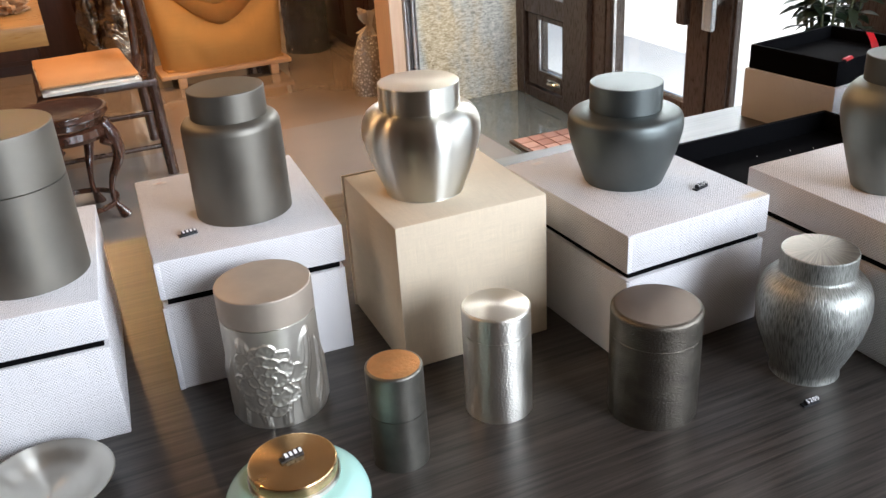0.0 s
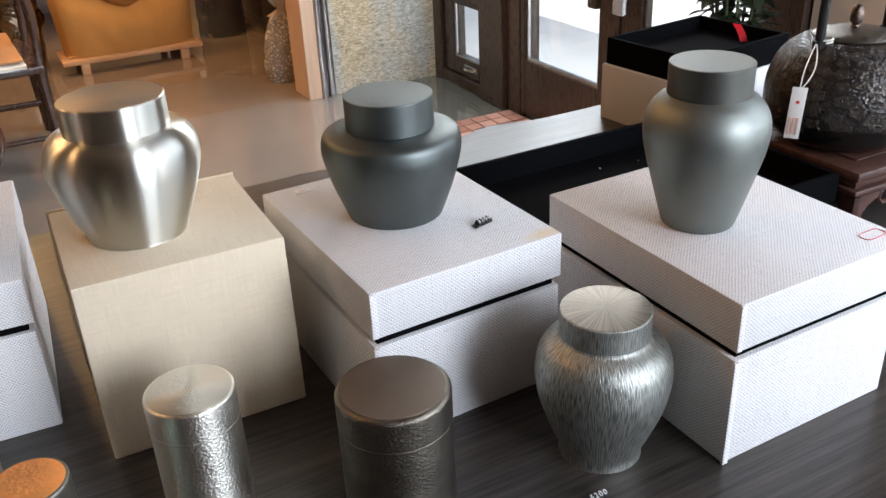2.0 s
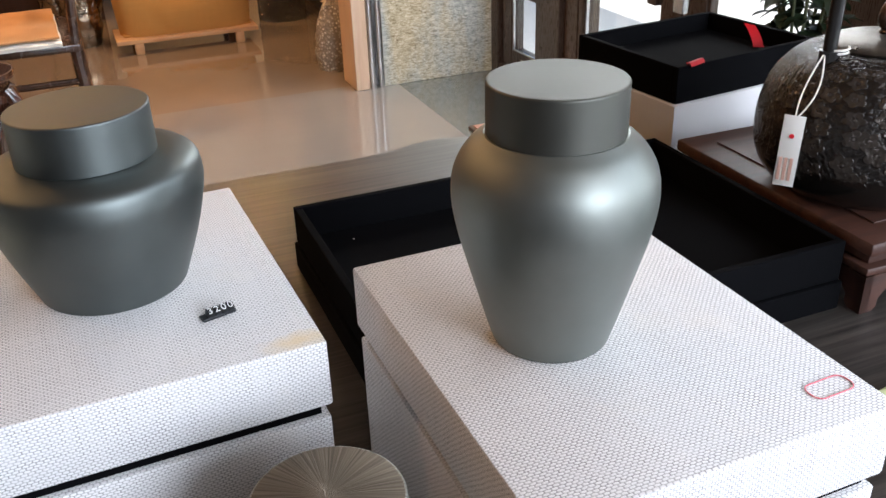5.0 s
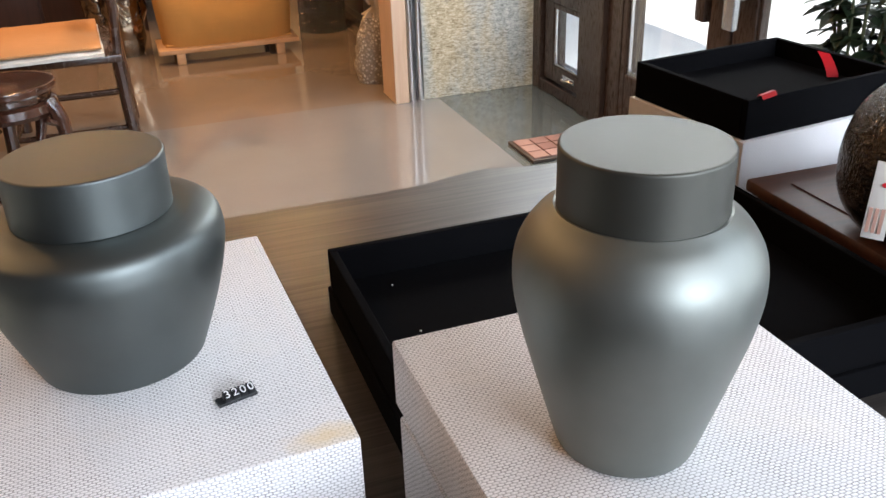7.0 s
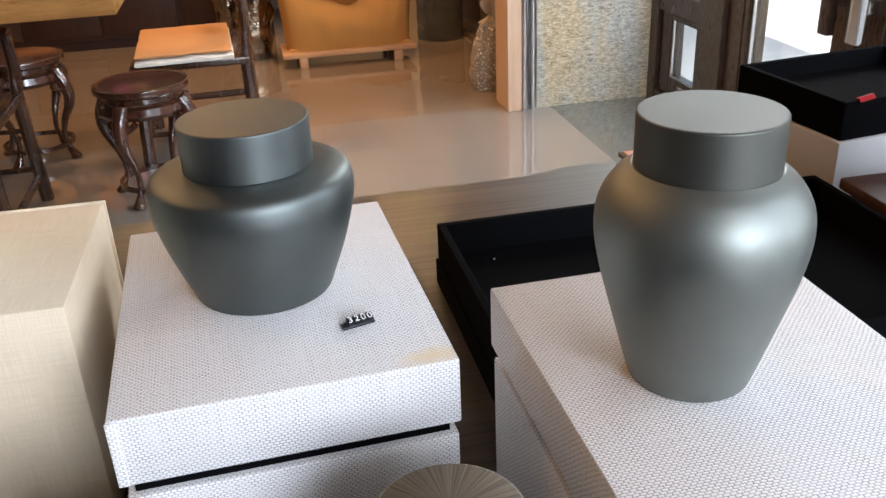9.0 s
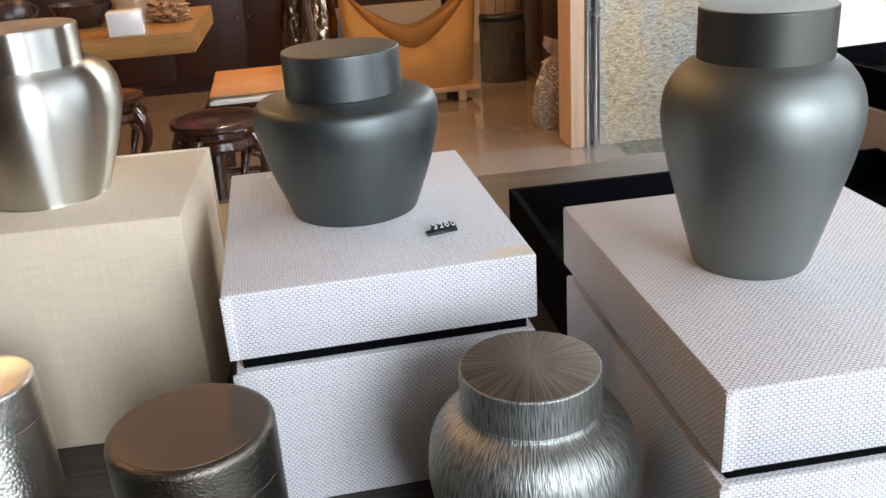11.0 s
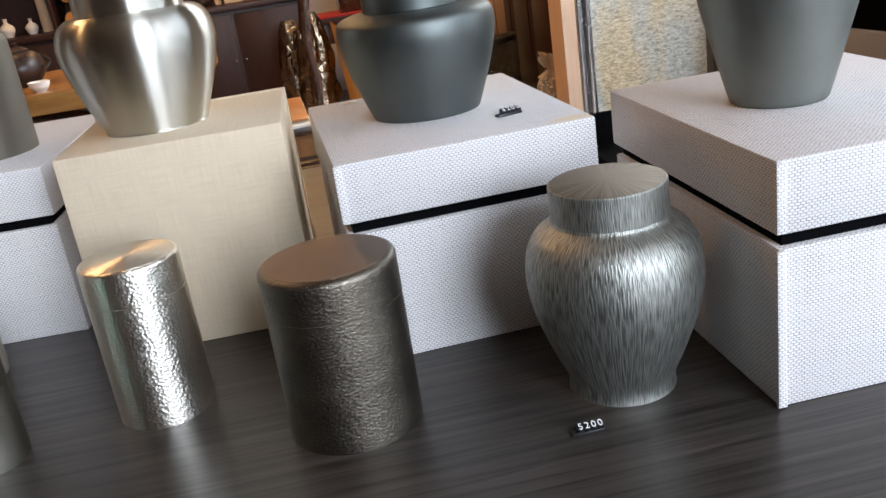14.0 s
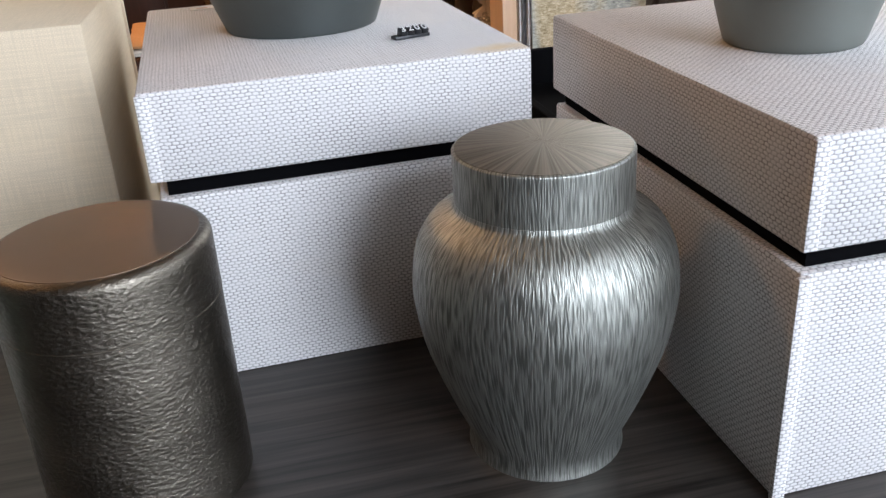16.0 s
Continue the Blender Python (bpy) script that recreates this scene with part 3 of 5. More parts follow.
jar("tea_caddy", 0.6736, 0.6155, TOP + H_BOX + 0.0001, ((0.0224, 0.0000), (0.0242, 0.0039), (0.0324, 0.0331), (0.0364, 0.0487), (0.0382, 0.0614), (0.0369, 0.0721), (0.0319, 0.0804), (0.0261, 0.0850)),
    0.02530, 0.0844, 0.1041, PEWTER_GREY, PEWTER_LID, "tall grey satin pewter jar with high shoulders")
jar("tea_caddy", 0.3849, 0.7639, TOP + 0.1115, ((0.0311, 0.0000), (0.0317, 0.0030), (0.0391, 0.0217), (0.0451, 0.0414), (0.0464, 0.0512), (0.0452, 0.0596), (0.0415, 0.0658), (0.0361, 0.0688), (0.0311, 0.0691)),
    0.03142, 0.0670, 0.0882, SILVER, SILVER, "bright brushed silver jar with round shoulders", top_mat=SILVER_TOP)
jar("tea_caddy", 0.2653, 0.8279, TOP + H_BOX + 0.0001, ((0.0383, 0.0000), (0.0387, 0.0021), (0.0387, 0.0310), (0.0386, 0.0662), (0.0381, 0.0740), (0.0353, 0.0781), (0.0303, 0.0799)),
    0.02970, 0.0797, 0.1019, PEWTER_WARM, PEWTER_WARM, "grey pewter canister with rounded shoulders")
jar("tea_caddy", 0.1159, 0.7959, TOP + H_BOX + 0.0001, ((0.0410, 0.0000), (0.0412, 0.0021), (0.0410, 0.0310), (0.0406, 0.0713)),
    0.0404, 0.0718, 0.1105, PEWTER_WARM, PEWTER_WARM, "plain straight grey pewter canister", lid_taper=0.0004)
jar("tea_caddy", 0.3001, 0.6256, TOP, ((0.0188, 0.0000), (0.0192, 0.0010), (0.0192, 0.0205), (0.0191, 0.0402)),
    0.0191, 0.0405, 0.0740, CAST_SMALL, CAST_SMALL, "small slim canister of rough cast pewter", e=0.0016, lid_label="lid with a matt top, orange reflection put into its colour", top_mat=ORANGE_REFLECTION)
jar("tea_caddy", 0.3772, 0.6427, TOP, ((0.0240, 0.0), (0.0244, 0.001), (0.0244, 0.03), (0.0244, 0.0659)),
    0.0244, 0.0660, 0.0845, HAMMERED, HAMMERED, "bright hammered pewter canister", e=0.0015, crown=0.0006, top_mat=m_wavy())
cast_can = jar("tea_caddy", 0.4636, 0.5934, TOP, ((0.0309, 0.0000), (0.0315, 0.0015), (0.0315, 0.0293), (0.0314, 0.0632), (0.0308, 0.0638)),
    0.0315, 0.0640, 0.0835, CAST_DARK, CAST_DARK, "dark rough cast pewter canister with rounded lid", e=0.003, crown=0.0006, top_mat=BROWN_REFLECTION)
part("seam_ring", lathe([(0.0290 * K, 0.0634 * K), (0.0313 * K, 0.0635 * K), (0.0316 * K, 0.0638 * K), (0.0313 * K, 0.0641 * K), (0.0290 * K, 0.0642 * K)]), CAST_DARK, cast_can)
jar("tea_caddy", 0.5784, 0.5774, TOP, ((0.0252, 0.0000), (0.0249, 0.0030), (0.0256, 0.0079), (0.0302, 0.0188), (0.0370, 0.0376), (0.0396, 0.0504), (0.0402, 0.0593), (0.0385, 0.0707), (0.0338, 0.0786), (0.0276, 0.0828), (0.0264, 0.0848)),
    0.02636, 0.0845, 0.1001, STROKED, STROKED, "pewter jar covered in chiselled upright strokes", crown=0.0012, lid_label="lid with a scored top, brown reflection put into its colour", top_mat=STROKED_TOP)

# engraved canister
dj = thing("tea_caddy", 0.2495, 0.7198, TOP, 0, "satin pewter canister with a raised flower relief", "tea caddy", "pewter tea caddies")


def petals():
    """Inner petals first: middle, radius and layer of each."""
    rows = []
    for layer, (count, far, size, turn) in enumerate(((3, 0.0025, 0.0042, 0.4), (6, 0.0075, 0.0056, 0.0), (8, 0.0135, 0.0066, 0.35), (10, 0.0195, 0.0072, 0.1))):
        for i in range(count):
            t = 2 * math.pi * i / count + turn + 0.25 * math.sin(5 * i + layer)
            rows.append((far * math.cos(t), far * math.sin(t) * 0.98, size * (1 + 0.15 * math.sin(3 * i + layer)), layer, t))
    return rows


def relief_body(r, r1, h, seg=320, rows=140):
    """A straight can whose front carries a raised peony with leaves."""
    bm = bmesh.new()
    rings = []
    front = -1.98
    leafs = petals()
    for j in range(rows + 1):
        z = h * j / rows
        rr = r + (r1 - r) * j / rows
        ring = []
        for i in range(seg):
            a = 2 * math.pi * i / seg
            da = (a - front + math.pi) % (2 * math.pi) - math.pi
            u, v = da * r, z - 0.036
            out, inside = 0.0, False
            if abs(u) < 0.031:
                w = 0.0012 * noise.noise(Vector((u * 130, v * 130, 3)))
                for cx, cy, pr, layer, t in leafs:
                    du, dv = u - cx, v - cy
                    d = (math.hypot(du, dv) + w) / pr
                    if d < 1:
                        side = math.atan2(dv, du) - t
                        rim = max(0.0, (d - 0.55) / 0.45) ** 1.5 * min(1.0, (1 - d) / 0.10)
                        out = 0.0009 - 0.00012 * layer + 0.0008 * rim + 0.00012 * math.cos(9 * side) * d
                        inside = True
                        break
            if not inside:
                blade = math.sin(a * 14 + 3.0 * noise.noise(Vector((a * 2.5, z * 26, 5))) - 45 * z)
                reach = 0.034 + 0.034 * (0.5 + 0.5 * math.sin(a * 4.3 + 3.9))
                leaf = max(0.0, blade) ** 0.5 * max(0.0, min(1.0, (reach - z) / 0.004)) * min(1.0, z / 0.003)
                out = 0.0016 * leaf * (0.6 + 0.4 * abs((blade * 3.0) % 1.0 - 0.5) * 2)
            ring.append(bm.verts.new(((rr + out) * math.cos(a), (rr + out) * math.sin(a), z)))
        rings.append(ring)
    for a, b in zip(rings, rings[1:]):
        for i in range(seg):
            k = (i + 1) % seg
            bm.faces.new((a[i], a[k], b[k], b[i]))
    bm.faces.new(rings[0][::-1])
    bm.faces.new(rings[-1])
    return bm


PEWTER_RELIEF = m_pewter("pewter_relief", (0.74, 0.69, 0.60), 0.42, aniso=0.0, metal=0.9)
part("body", relief_body(0.0317, 0.0309, 0.0722), PEWTER_RELIEF, dj, "raised peony relief", smooth=60)
part("collar", lathe([(0.0, 0.0720), (0.0304, 0.0720), (0.0304, 0.0731), (0, 0.0731)]), SILVER, dj, "bright polished collar")
part("lid", lathe(cyl_profile(0.0311, 0.0729, 0.0930, 0.001, 0.0)), PEWTER_SATIN, dj, "plain satin lid")

# celadon jar and little silver dish
cj = thing("celadon_jar", 0.2265, 0.5905, TOP, 0, "round pale green celadon jar with a brass lid", "jar")
part("body", lathe([(0, 0.001), (0.020, 0.001), (0.0215, 0)] + spline(((0.0215, 0), (0.033, 0.008), (0.0395, 0.021), (0.0375, 0.032), (0.031, 0.0385), (0.0245, 0.0405)), 40) + [(0.02, 0.0405)]), CELADON, cj)
part("neck", lathe([(0.024, 0.0395), (0.0247, 0.040), (0.0247, 0.0432), (0.0235, 0.0436)]), SILVER, cj)
part("lid", lathe(cyl_profile(0.0238, 0.0438, 0.0508, 0.0012, 0.0006)), m_pewter("brass_brushed", (0.88, 0.60, 0.32), 0.25, 0.3, 0.8), cj, "brushed brass-toned lid")
ds = thing("silver_dish", 0.100, 0.692, TOP, 0, "small shallow silver dish on the table", "dish")
part("dish", lathe([(0, 0.001), (0.016, 0.001), (0.018, 0.0)] + spline(((0.018, 0.0), (0.026, 0.004), (0.033, 0.0095), (0.0385, 0.0125)), 16) + [(0.0390, 0.0130), (0.0384, 0.0134)] + spline(((0.0378, 0.0130), (0.032, 0.0105), (0.024, 0.0055), (0.014, 0.003)), 16) + [(0.006, 0.0028), (0, 0.0030)]), SILVER, ds)


# ---------- price tags ----------
def price_tag(x, y, z, rz, digits, label):
    t = thing("price_tag", x, y, z, rz, label, "price tag", "price tags")
    n = len(digits)
    w = 0.0027
    part("rail", one_slab(-w * n / 2 - 0.0022, w * n / 2 + 0.0004, -0.0022, 0.0022, 0, 0.0012, bevel=0.0003), INK, t)
    for i, ch in enumerate(digits):
        bm = one_slab(-w / 2 + 0.0001, w / 2 - 0.0001, -0.0019, 0.0019, 0, 0.0030, bevel=0.0003)
        c = part("digit_cube", bm, INK, t, at=pose((i - (n - 1) / 2) * w, 0.0003, 0.0005, 22))
        if ch == "-":
            part("print_bar", one_slab(-0.0008, 0.0008, -0.0013, 0.0013, 0.0030, 0.0032), DIGIT, c, smooth=0)
            continue
        g = new("digit", text_mesh(ch, 0.0042, 0.0001))
        g.data.materials.append(DIGIT)
        g.parent = c
        g.matrix_basis = pose(0, -0.0001, 0.0031)
    return t


price_tag(0.5660, 0.6795, TOP + H_BOX, 14, "3200", "small black price tag with white digits on linen")
price_tag(0.5525, 0.5450, TOP, 0, "5200", "small black price tag with white digits on wood")
price_tag(0.2195, 0.801, TOP + H_BOX, 8, "----", "small black price tag beside the shouldered canister")
price_tag(0.2275, 0.592, TOP + 0.0514, 10, "----", "small black price tag on the brass lid")

# ---------- black tray and presentation box ----------
tr = thing("velvet_tray", 0.640, 0.889, TOP, 0, "open black velvet-lined box tray with specks of dust", "tray")


def open_tray(parent, name, w, d, z0, h, t, floor, mat):
    """Four thin walls and a sunken floor, as pieces of one tray."""
    for q in ((0, w, -d, -d + t), (0, w, -t, 0), (0, t, -d + t, -t), (w - t, w, -d + t, -t)):
        part(name + "_side", one_slab(*q, z0, h, bevel=0.0008), mat, parent, smooth=0)
    part(name + "_floor", one_slab(t, w - t, -d + t, -t, z0, floor), mat, parent, smooth=0)


open_tray(tr, "inner", 0.272, 0.186, 0.0188, 0.0435, 0.005, 0.0225, VELVET)
part("outer_base", one_slab(-0.0015, 0.2735, -0.1875, 0.0015, 0, 0.018, bevel=0.0008), VELVET, tr, smooth=0)
rnd = random.Random(4)
part("dust", (lambda bm: [bmesh.ops.create_icosphere(bm, subdivisions=1, radius=rnd.uniform(0.0003, 0.0007), matrix=Matrix.Translation((rnd.uniform(0.01, 0.26), rnd.uniform(-0.175, -0.01), 0.0228))) for _ in range(22)] and bm)(bmesh.new()), PAPER, tr, "pale specks of dust")["kind"] = "stuff"

pb = thing("presentation_box", 0.9345, 0.8985, TOP, 6.5, "white linen presentation box with a black velvet insert", "box")
part("base", metric_uv(one_slab(0, 0.152, 0, 0.1265, 0, 0.0605, bevel=0.001)), LINEN, pb)
for q in ((0.003, 0.149, 0.003, 0.008), (0.003, 0.149, 0.1185, 0.1235), (0.003, 0.008, 0.008, 0.1185), (0.144, 0.149, 0.008, 0.1185)):
    part("insert_side", one_slab(*q, 0.0607, 0.0890, bevel=0.0008), VELVET, pb, "black velvet insert", smooth=0)
part("insert_floor", one_slab(0.008, 0.144, 0.008, 0.1185, 0.0607, 0.0745), VELVET, pb, smooth=0)


def ribbon(pts, w):
    bm = bmesh.new()
    rows = [(bm.verts.new(p), bm.verts.new((p[0] + w[0], p[1] + w[1], p[2] + w[2]))) for p in pts]
    for a, b in zip(rows, rows[1:]):
        bm.faces.new((a[0], a[1], b[1], b[0]))
    bmesh.ops.solidify(bm, geom=bm.faces[:], thickness=0.0006)
    return bm


part("ribbon", ribbon([(0.024, 0.020, 0.0748), (0.020, 0.014, 0.0825), (0.016, 0.008, 0.0897), (0.014, 0.003, 0.0909), (0.012, -0.001, 0.0890)], (0.017, 0.004, 0)), RED, pb, "red ribbon pull")
part("ribbon", ribbon([(0.130, 0.050, 0.0748), (0.129, 0.052, 0.0815), (0.126, 0.054, 0.0885), (0.122, 0.056, 0.0950)], (0.008, -0.005, -0.002)), RED, pb, "red ribbon pull")

# ---------- iron kettle on its stand ----------
st = thing("kettle_stand", 0.918, 0.690, TOP, -1, "carved dark red-brown wooden kettle stand", "stand")
st.matrix_basis = st.matrix_basis @ Matrix.Diagonal((1, 1, 0.86, 1))
SW, SD = 0.225, 0.185
part("top", one_slab(0, SW, 0, SD, 0.043, 0.053, bevel=0.002), STAND_WOOD, st)
part("inlay", one_slab(0.02, SW - 0.02, 0.02, SD - 0.02, 0.0532, 0.0545, bevel=0.0004), STAND_WOOD, st)
part("waist", one_slab(0.006, SW - 0.006, 0.006, SD - 0.006, 0.034, 0.043, bevel=0.001), STAND_WOOD, st)
part("moulding", one_slab(0.001, SW - 0.001, 0.001, SD - 0.001, 0.028, 0.034, bevel=0.0015), STAND_WOOD, st)


def foot():
    bm = bmesh.new()
    pts = [(0, 0.028), (0.030, 0.028), (0.028, 0.022), (0.018, 0.016), (0.012, 0.009), (0.012, 0.003), (0.009, 0), (0.0, 0)]
    vs = [bm.verts.new((x, 0, z)) for x, z in pts]
    f = bm.faces.new(vs)
    g = bmesh.ops.extrude_face_region(bm, geom=[f])
    bmesh.ops.translate(bm, verts=[v for v in g["geom"] if isinstance(v, bmesh.types.BMVert)], vec=(0, 0.006, 0))
    return bm


def scroll():
    """A pierced run of carved curls under the top."""
    path = arc_pts(lambda s: (0.011 * math.cos(5.2 * s + 0.6) * (1 - 0.55 * s) + 0.012, 0.002, 0.011 * math.sin(5.2 * s + 0.6) * (1 - 0.55 * s) + 0.018), 20)
    return tube(path, 0.0022, 6)


for _m in (pose(0.001, 0.001, 0), pose(SW - 0.001, SD - 0.001, 0, 0, 0, 180), pose(SW - 0.007, 0.001, 0) @ Matrix.Scale(-1, 4, (1, 0, 0)), pose(0.001, SD - 0.001, 0, 0, 0, -90), pose(0.007, 0.001, 0, 0, 0, 90), pose(SW - 0.001, SD - 0.03, 0, 0, 0, 90)):
    part("foot", foot(), STAND_WOOD, st, at=_m, smooth=0)
for _i in range(6):
    part("carved_curl", scroll(), STAND_WOOD, st, at=pose(0.030 + 0.0265 * _i, 0.002, 0.001) if _i % 2 == 0 else pose(0.054 + 0.0265 * _i, 0.002, 0.001) @ Matrix.Scale(-1, 4, (1, 0, 0)))
for _i in range(5):
    part("carved_curl", scroll(), STAND_WOOD, st, at=pose(0.006, 0.026 + 0.0265 * _i, 0.001, 0, 0, 90) if _i % 2 == 0 else pose(0.006, 0.05 + 0.0265 * _i, 0.001, 0, 0, 90) @ Matrix.Scale(-1, 4, (1, 0, 0)))


def m_kettle():
    """Cast iron with a field of five-petalled blossoms over a plain foot."""
    k = Mat("cast_iron_blossom", (0.03, 0.027, 0.024), 0.30, 0.5, IOR=1.6)
    o = k.coord()
    s = k.t.nodes.new("ShaderNodeSeparateXYZ")
    k.t.links.new(o, s.inputs[0])
    p = k.polar(0.072, 1.0)
    v = k.t.nodes.new("ShaderNodeTexVoronoi")
    v.voronoi_dimensions = "2D"
    v.inputs["Scale"].default_value = 62
    v.inputs["Randomness"].default_value = 0.75
    k.t.links.new(p, v.inputs["Vector"])
    d = k.node("VectorMath", p, v.outputs["Position"], operation="SUBTRACT")
    q = k.t.nodes.new("ShaderNodeSeparateXYZ")
    k.t.links.new(d, q.inputs[0])
    turn = k.math("MULTIPLY", k.node("RGBToBW", v.outputs["Color"]), 6.0)
    ang = k.math("ADD", k.math("ARCTAN2", q.outputs[1], q.outputs[0]), turn)
    dist = k.math("SQRT", k.math("ADD", k.math("MULTIPLY", q.outputs[0], q.outputs[0]), k.math("MULTIPLY", q.outputs[1], q.outputs[1])))
    edge = k.math("ADD", 0.0055, k.math("MULTIPLY", k.math("ABSOLUTE", k.math("SINE", k.math("MULTIPLY", ang, 2.5))), 0.0028))
    f = k.math("DIVIDE", dist, edge)
    flower = k.ramp(f, (0.0, 0.9), (0.22, 0.25), (0.30, 0.75), (0.88, 1.0), (0.98, 0.0))
    crumbs = k.voronoi(o, 300)
    n = k.noise(o, 230, 5, 0.65, 1.2)
    zone = k.node("MapRange", s.outputs[2], 0.026, 0.030, 0.0, 1.0)
    h = k.math("ADD", flower, k.math("ADD", k.math("MULTIPLY", crumbs, 0.55), k.math("MULTIPLY", n, 0.5)))
    k.set("Base Color", k.mix(k.math("MULTIPLY", zone, k.ramp(h, (0.5, 0.0), (1.0, 1.0))), (0.018, 0.015, 0.013), (0.045, 0.035, 0.028)))
    k.set("Roughness", k.node("MapRange", n, 0.3, 0.7, 0.16, 0.26))
    k.bump(k.math("MULTIPLY", h, zone), 0.0011, 1.0)
    return k.m


kt = thing("iron_kettle", 0.971, 0.7570, TOP + 0.0469, 0, "black cast iron kettle with raised blossom pattern", "kettle")
kt.matrix_basis = kt.matrix_basis @ Matrix.Diagonal((0.762, 0.762, 0.865, 1))
K_IRON = m_kettle()
part("body", lathe([(0, 0.004), (0.055, 0.004), (0.060, 0.002)] + spline(((0.060, 0.002), (0.074, 0.011), (0.0835, 0.026), (0.0860, 0.044), (0.0840, 0.062), (0.0770, 0.080), (0.064, 0.0935), (0.050, 0.1005), (0.043, 0.102)), 48)), K_IRON, kt)
part("lid", lathe([(0.038, 0.1018), (0.0415, 0.1018), (0.0422, 0.1032), (0.040, 0.1050), (0.030, 0.1080), (0.010, 0.1095), (0, 0.1095)]), m_plain("lid_bronze", (0.14, 0.12, 0.10), 0.32, 0.9, 0.3, 120, 0.0008), kt, "dark bronze lid")
part("knob", lathe(spline(((0.0035, 0.1090), (0.0048, 0.1105), (0.0035, 0.1125), (0.0062, 0.115), (0.0070, 0.120), (0.0058, 0.127), (0.0030, 0.1305), (0.0, 0.1315)), 30), 24), m_plain("knob_bronze", (0.14, 0.10, 0.08), 0.25, 1.0, 0.5, 220, 0.001), kt, "bronze bud knob")
_side = Vector((1, 0, 0))
_hp = []
for _i in range(41):
    a = math.pi * _i / 40
    c = -math.copysign(abs(math.cos(a)) ** 0.55, math.cos(a)) * 0.053
    _hp.append(tuple(_side * c + Vector((0, 0, 0.100 + 0.115 * math.sin(a) ** 0.7))))
part("handle", tube(_hp, 0.0052, 14), IRON, kt, "round iron bow handle")
for _sgn in (-1, 1):
    part("handle_lug", tube([tuple(_side * 0.053 * _sgn + Vector((0, 0, z))) for z in (0.088, 0.096, 0.104)], 0.0075, 10), IRON, kt)
part("spout", tube([tuple(_side * x + Vector((0, 0, z))) for x, z in ((0.060, 0.076), (0.070, 0.088), (0.078, 0.100), (0.082, 0.112))], 0.014, 14, 0.008), K_IRON, kt)

tg = thing("paper_tag", 0.9040, 0.7495, 0.9430, -48, "white paper price tag hung on a string from the kettle", "tag")
part("card", one_slab(-0.0058, 0.0058, -0.0003, 0.0003, 0, 0.046, bevel=0.0001), PAPER, tg, at=pose(0, 0, 0, 8, 2, 0))
part("red_dot", lathe([(0, 0), (0.0014, 0), (0.0014, 0.0003), (0, 0.0003)], 20), RED, tg, "red dot", at=pose(0.0012, -0.0051, 0.0328, 98, 0, 0))
PINK = m_plain("pink_print", (0.80, 0.20, 0.24), 0.6)
PALE_INK = m_plain("pale_red_print", (0.62, 0.36, 0.28), 0.7)
for _i in range(3):
    part("print_bar", one_slab(-0.0045 + 0.003 * _i, -0.0027 + 0.003 * _i, -0.0007, -0.0003, 0.004, 0.019), PALE_INK, tg, at=pose(0, 0, 0, 8, 2, 0))
for _o in (-0.0006, 0.0012):
    part("string", tube(arc_pts(lambda s: (0.0015 + 0.0085 * s + _o * 4 * math.sin(math.pi * s), -0.0062 + 0.028 * s * s, 0.043 + 0.032 * s), 10), 0.00045, 6), PAPER, tg)
part("string_knot", tube(arc_pts(lambda s: (0.0158 + 0.0066 * math.cos(13 * s), 0.0288 + 0.0066 * math.sin(13 * s), 0.073 + 0.004 * s), 40), 0.0007, 6), PAPER, tg)


# ---------- small paper on the boxes and table ----------
def sticker(x, y, rz, w, d, ring, label):
    s = thing("sticker", x, y, TOP + H_BOX + 0.0003, rz, label, "sticker", "paper stickers on the boxes")
    if not ring:
        part("paper", one_slab(-w / 2, w / 2, -d / 2, d / 2, 0, 0.0002), PAPER, s, smooth=0)
    if ring:
        pts = []
        for cx, cy, a0 in ((w / 2 - 0.0034, d / 2 - 0.0034, 0), (-w / 2 + 0.0034, d / 2 - 0.0034, 90), (-w / 2 + 0.0034, -d / 2 + 0.0034, 180), (w / 2 - 0.0034, -d / 2 + 0.0034, 270)):
            for k in range(5):
                a = radians(a0 + 22.5 * k)
                pts.append((cx + 0.0030 * math.cos(a), cy + 0.0030 * math.sin(a), 0.0))
        part("border", tube(pts + [pts[0]], 0.00024, 6), PINK, s)
    for k in range(0 if ring else 2):
        part("print_bar", one_slab(-w * 0.25, w * 0.2, 0.0004 - 0.0011 * k, 0.0008 - 0.0011 * k, 0.0002, 0.0003), PALE_INK, s, smooth=0)
    return s


sticker(0.7390, 0.5480, 3, 0.0175, 0.0086, True, "small rounded red outline printed on white linen")
sticker(0.4925, 0.787, 8, 0.011, 0.006, False, "small faded paper sticker on linen")
sticker(0.2165, 0.915, 2, 0.011, 0.005, False, "small faded paper sticker on linen")
gb = thing("grass_blade", 0.86, 0.6275, TOP, 4, "dry pale green grass blade on the table", "grass blade")
part("blade", (lambda bm: bm)(tube(arc_pts(lambda s: (0.24 * s, 0.010 * s * s, 0.0016 + 0.0012 * math.sin(9 * s)), 24), lambda s: 0.0012 + 0.0016 * math.sin(math.pi * min(1, s * 1.1)) ** 0.5 * (1 - s * 0.6), 8)), m_plain("dry_grass", (0.42, 0.44, 0.22), 0.6), gb)
ps = thing("paper_scrap", 0.072, 0.735, TOP, 20, "small torn white paper scrap beside the dish", "paper scrap")
part("paper", one_slab(-0.016, 0.014, -0.004, 0.005, 0, 0.0006, bevel=0.0002), PAPER, ps)

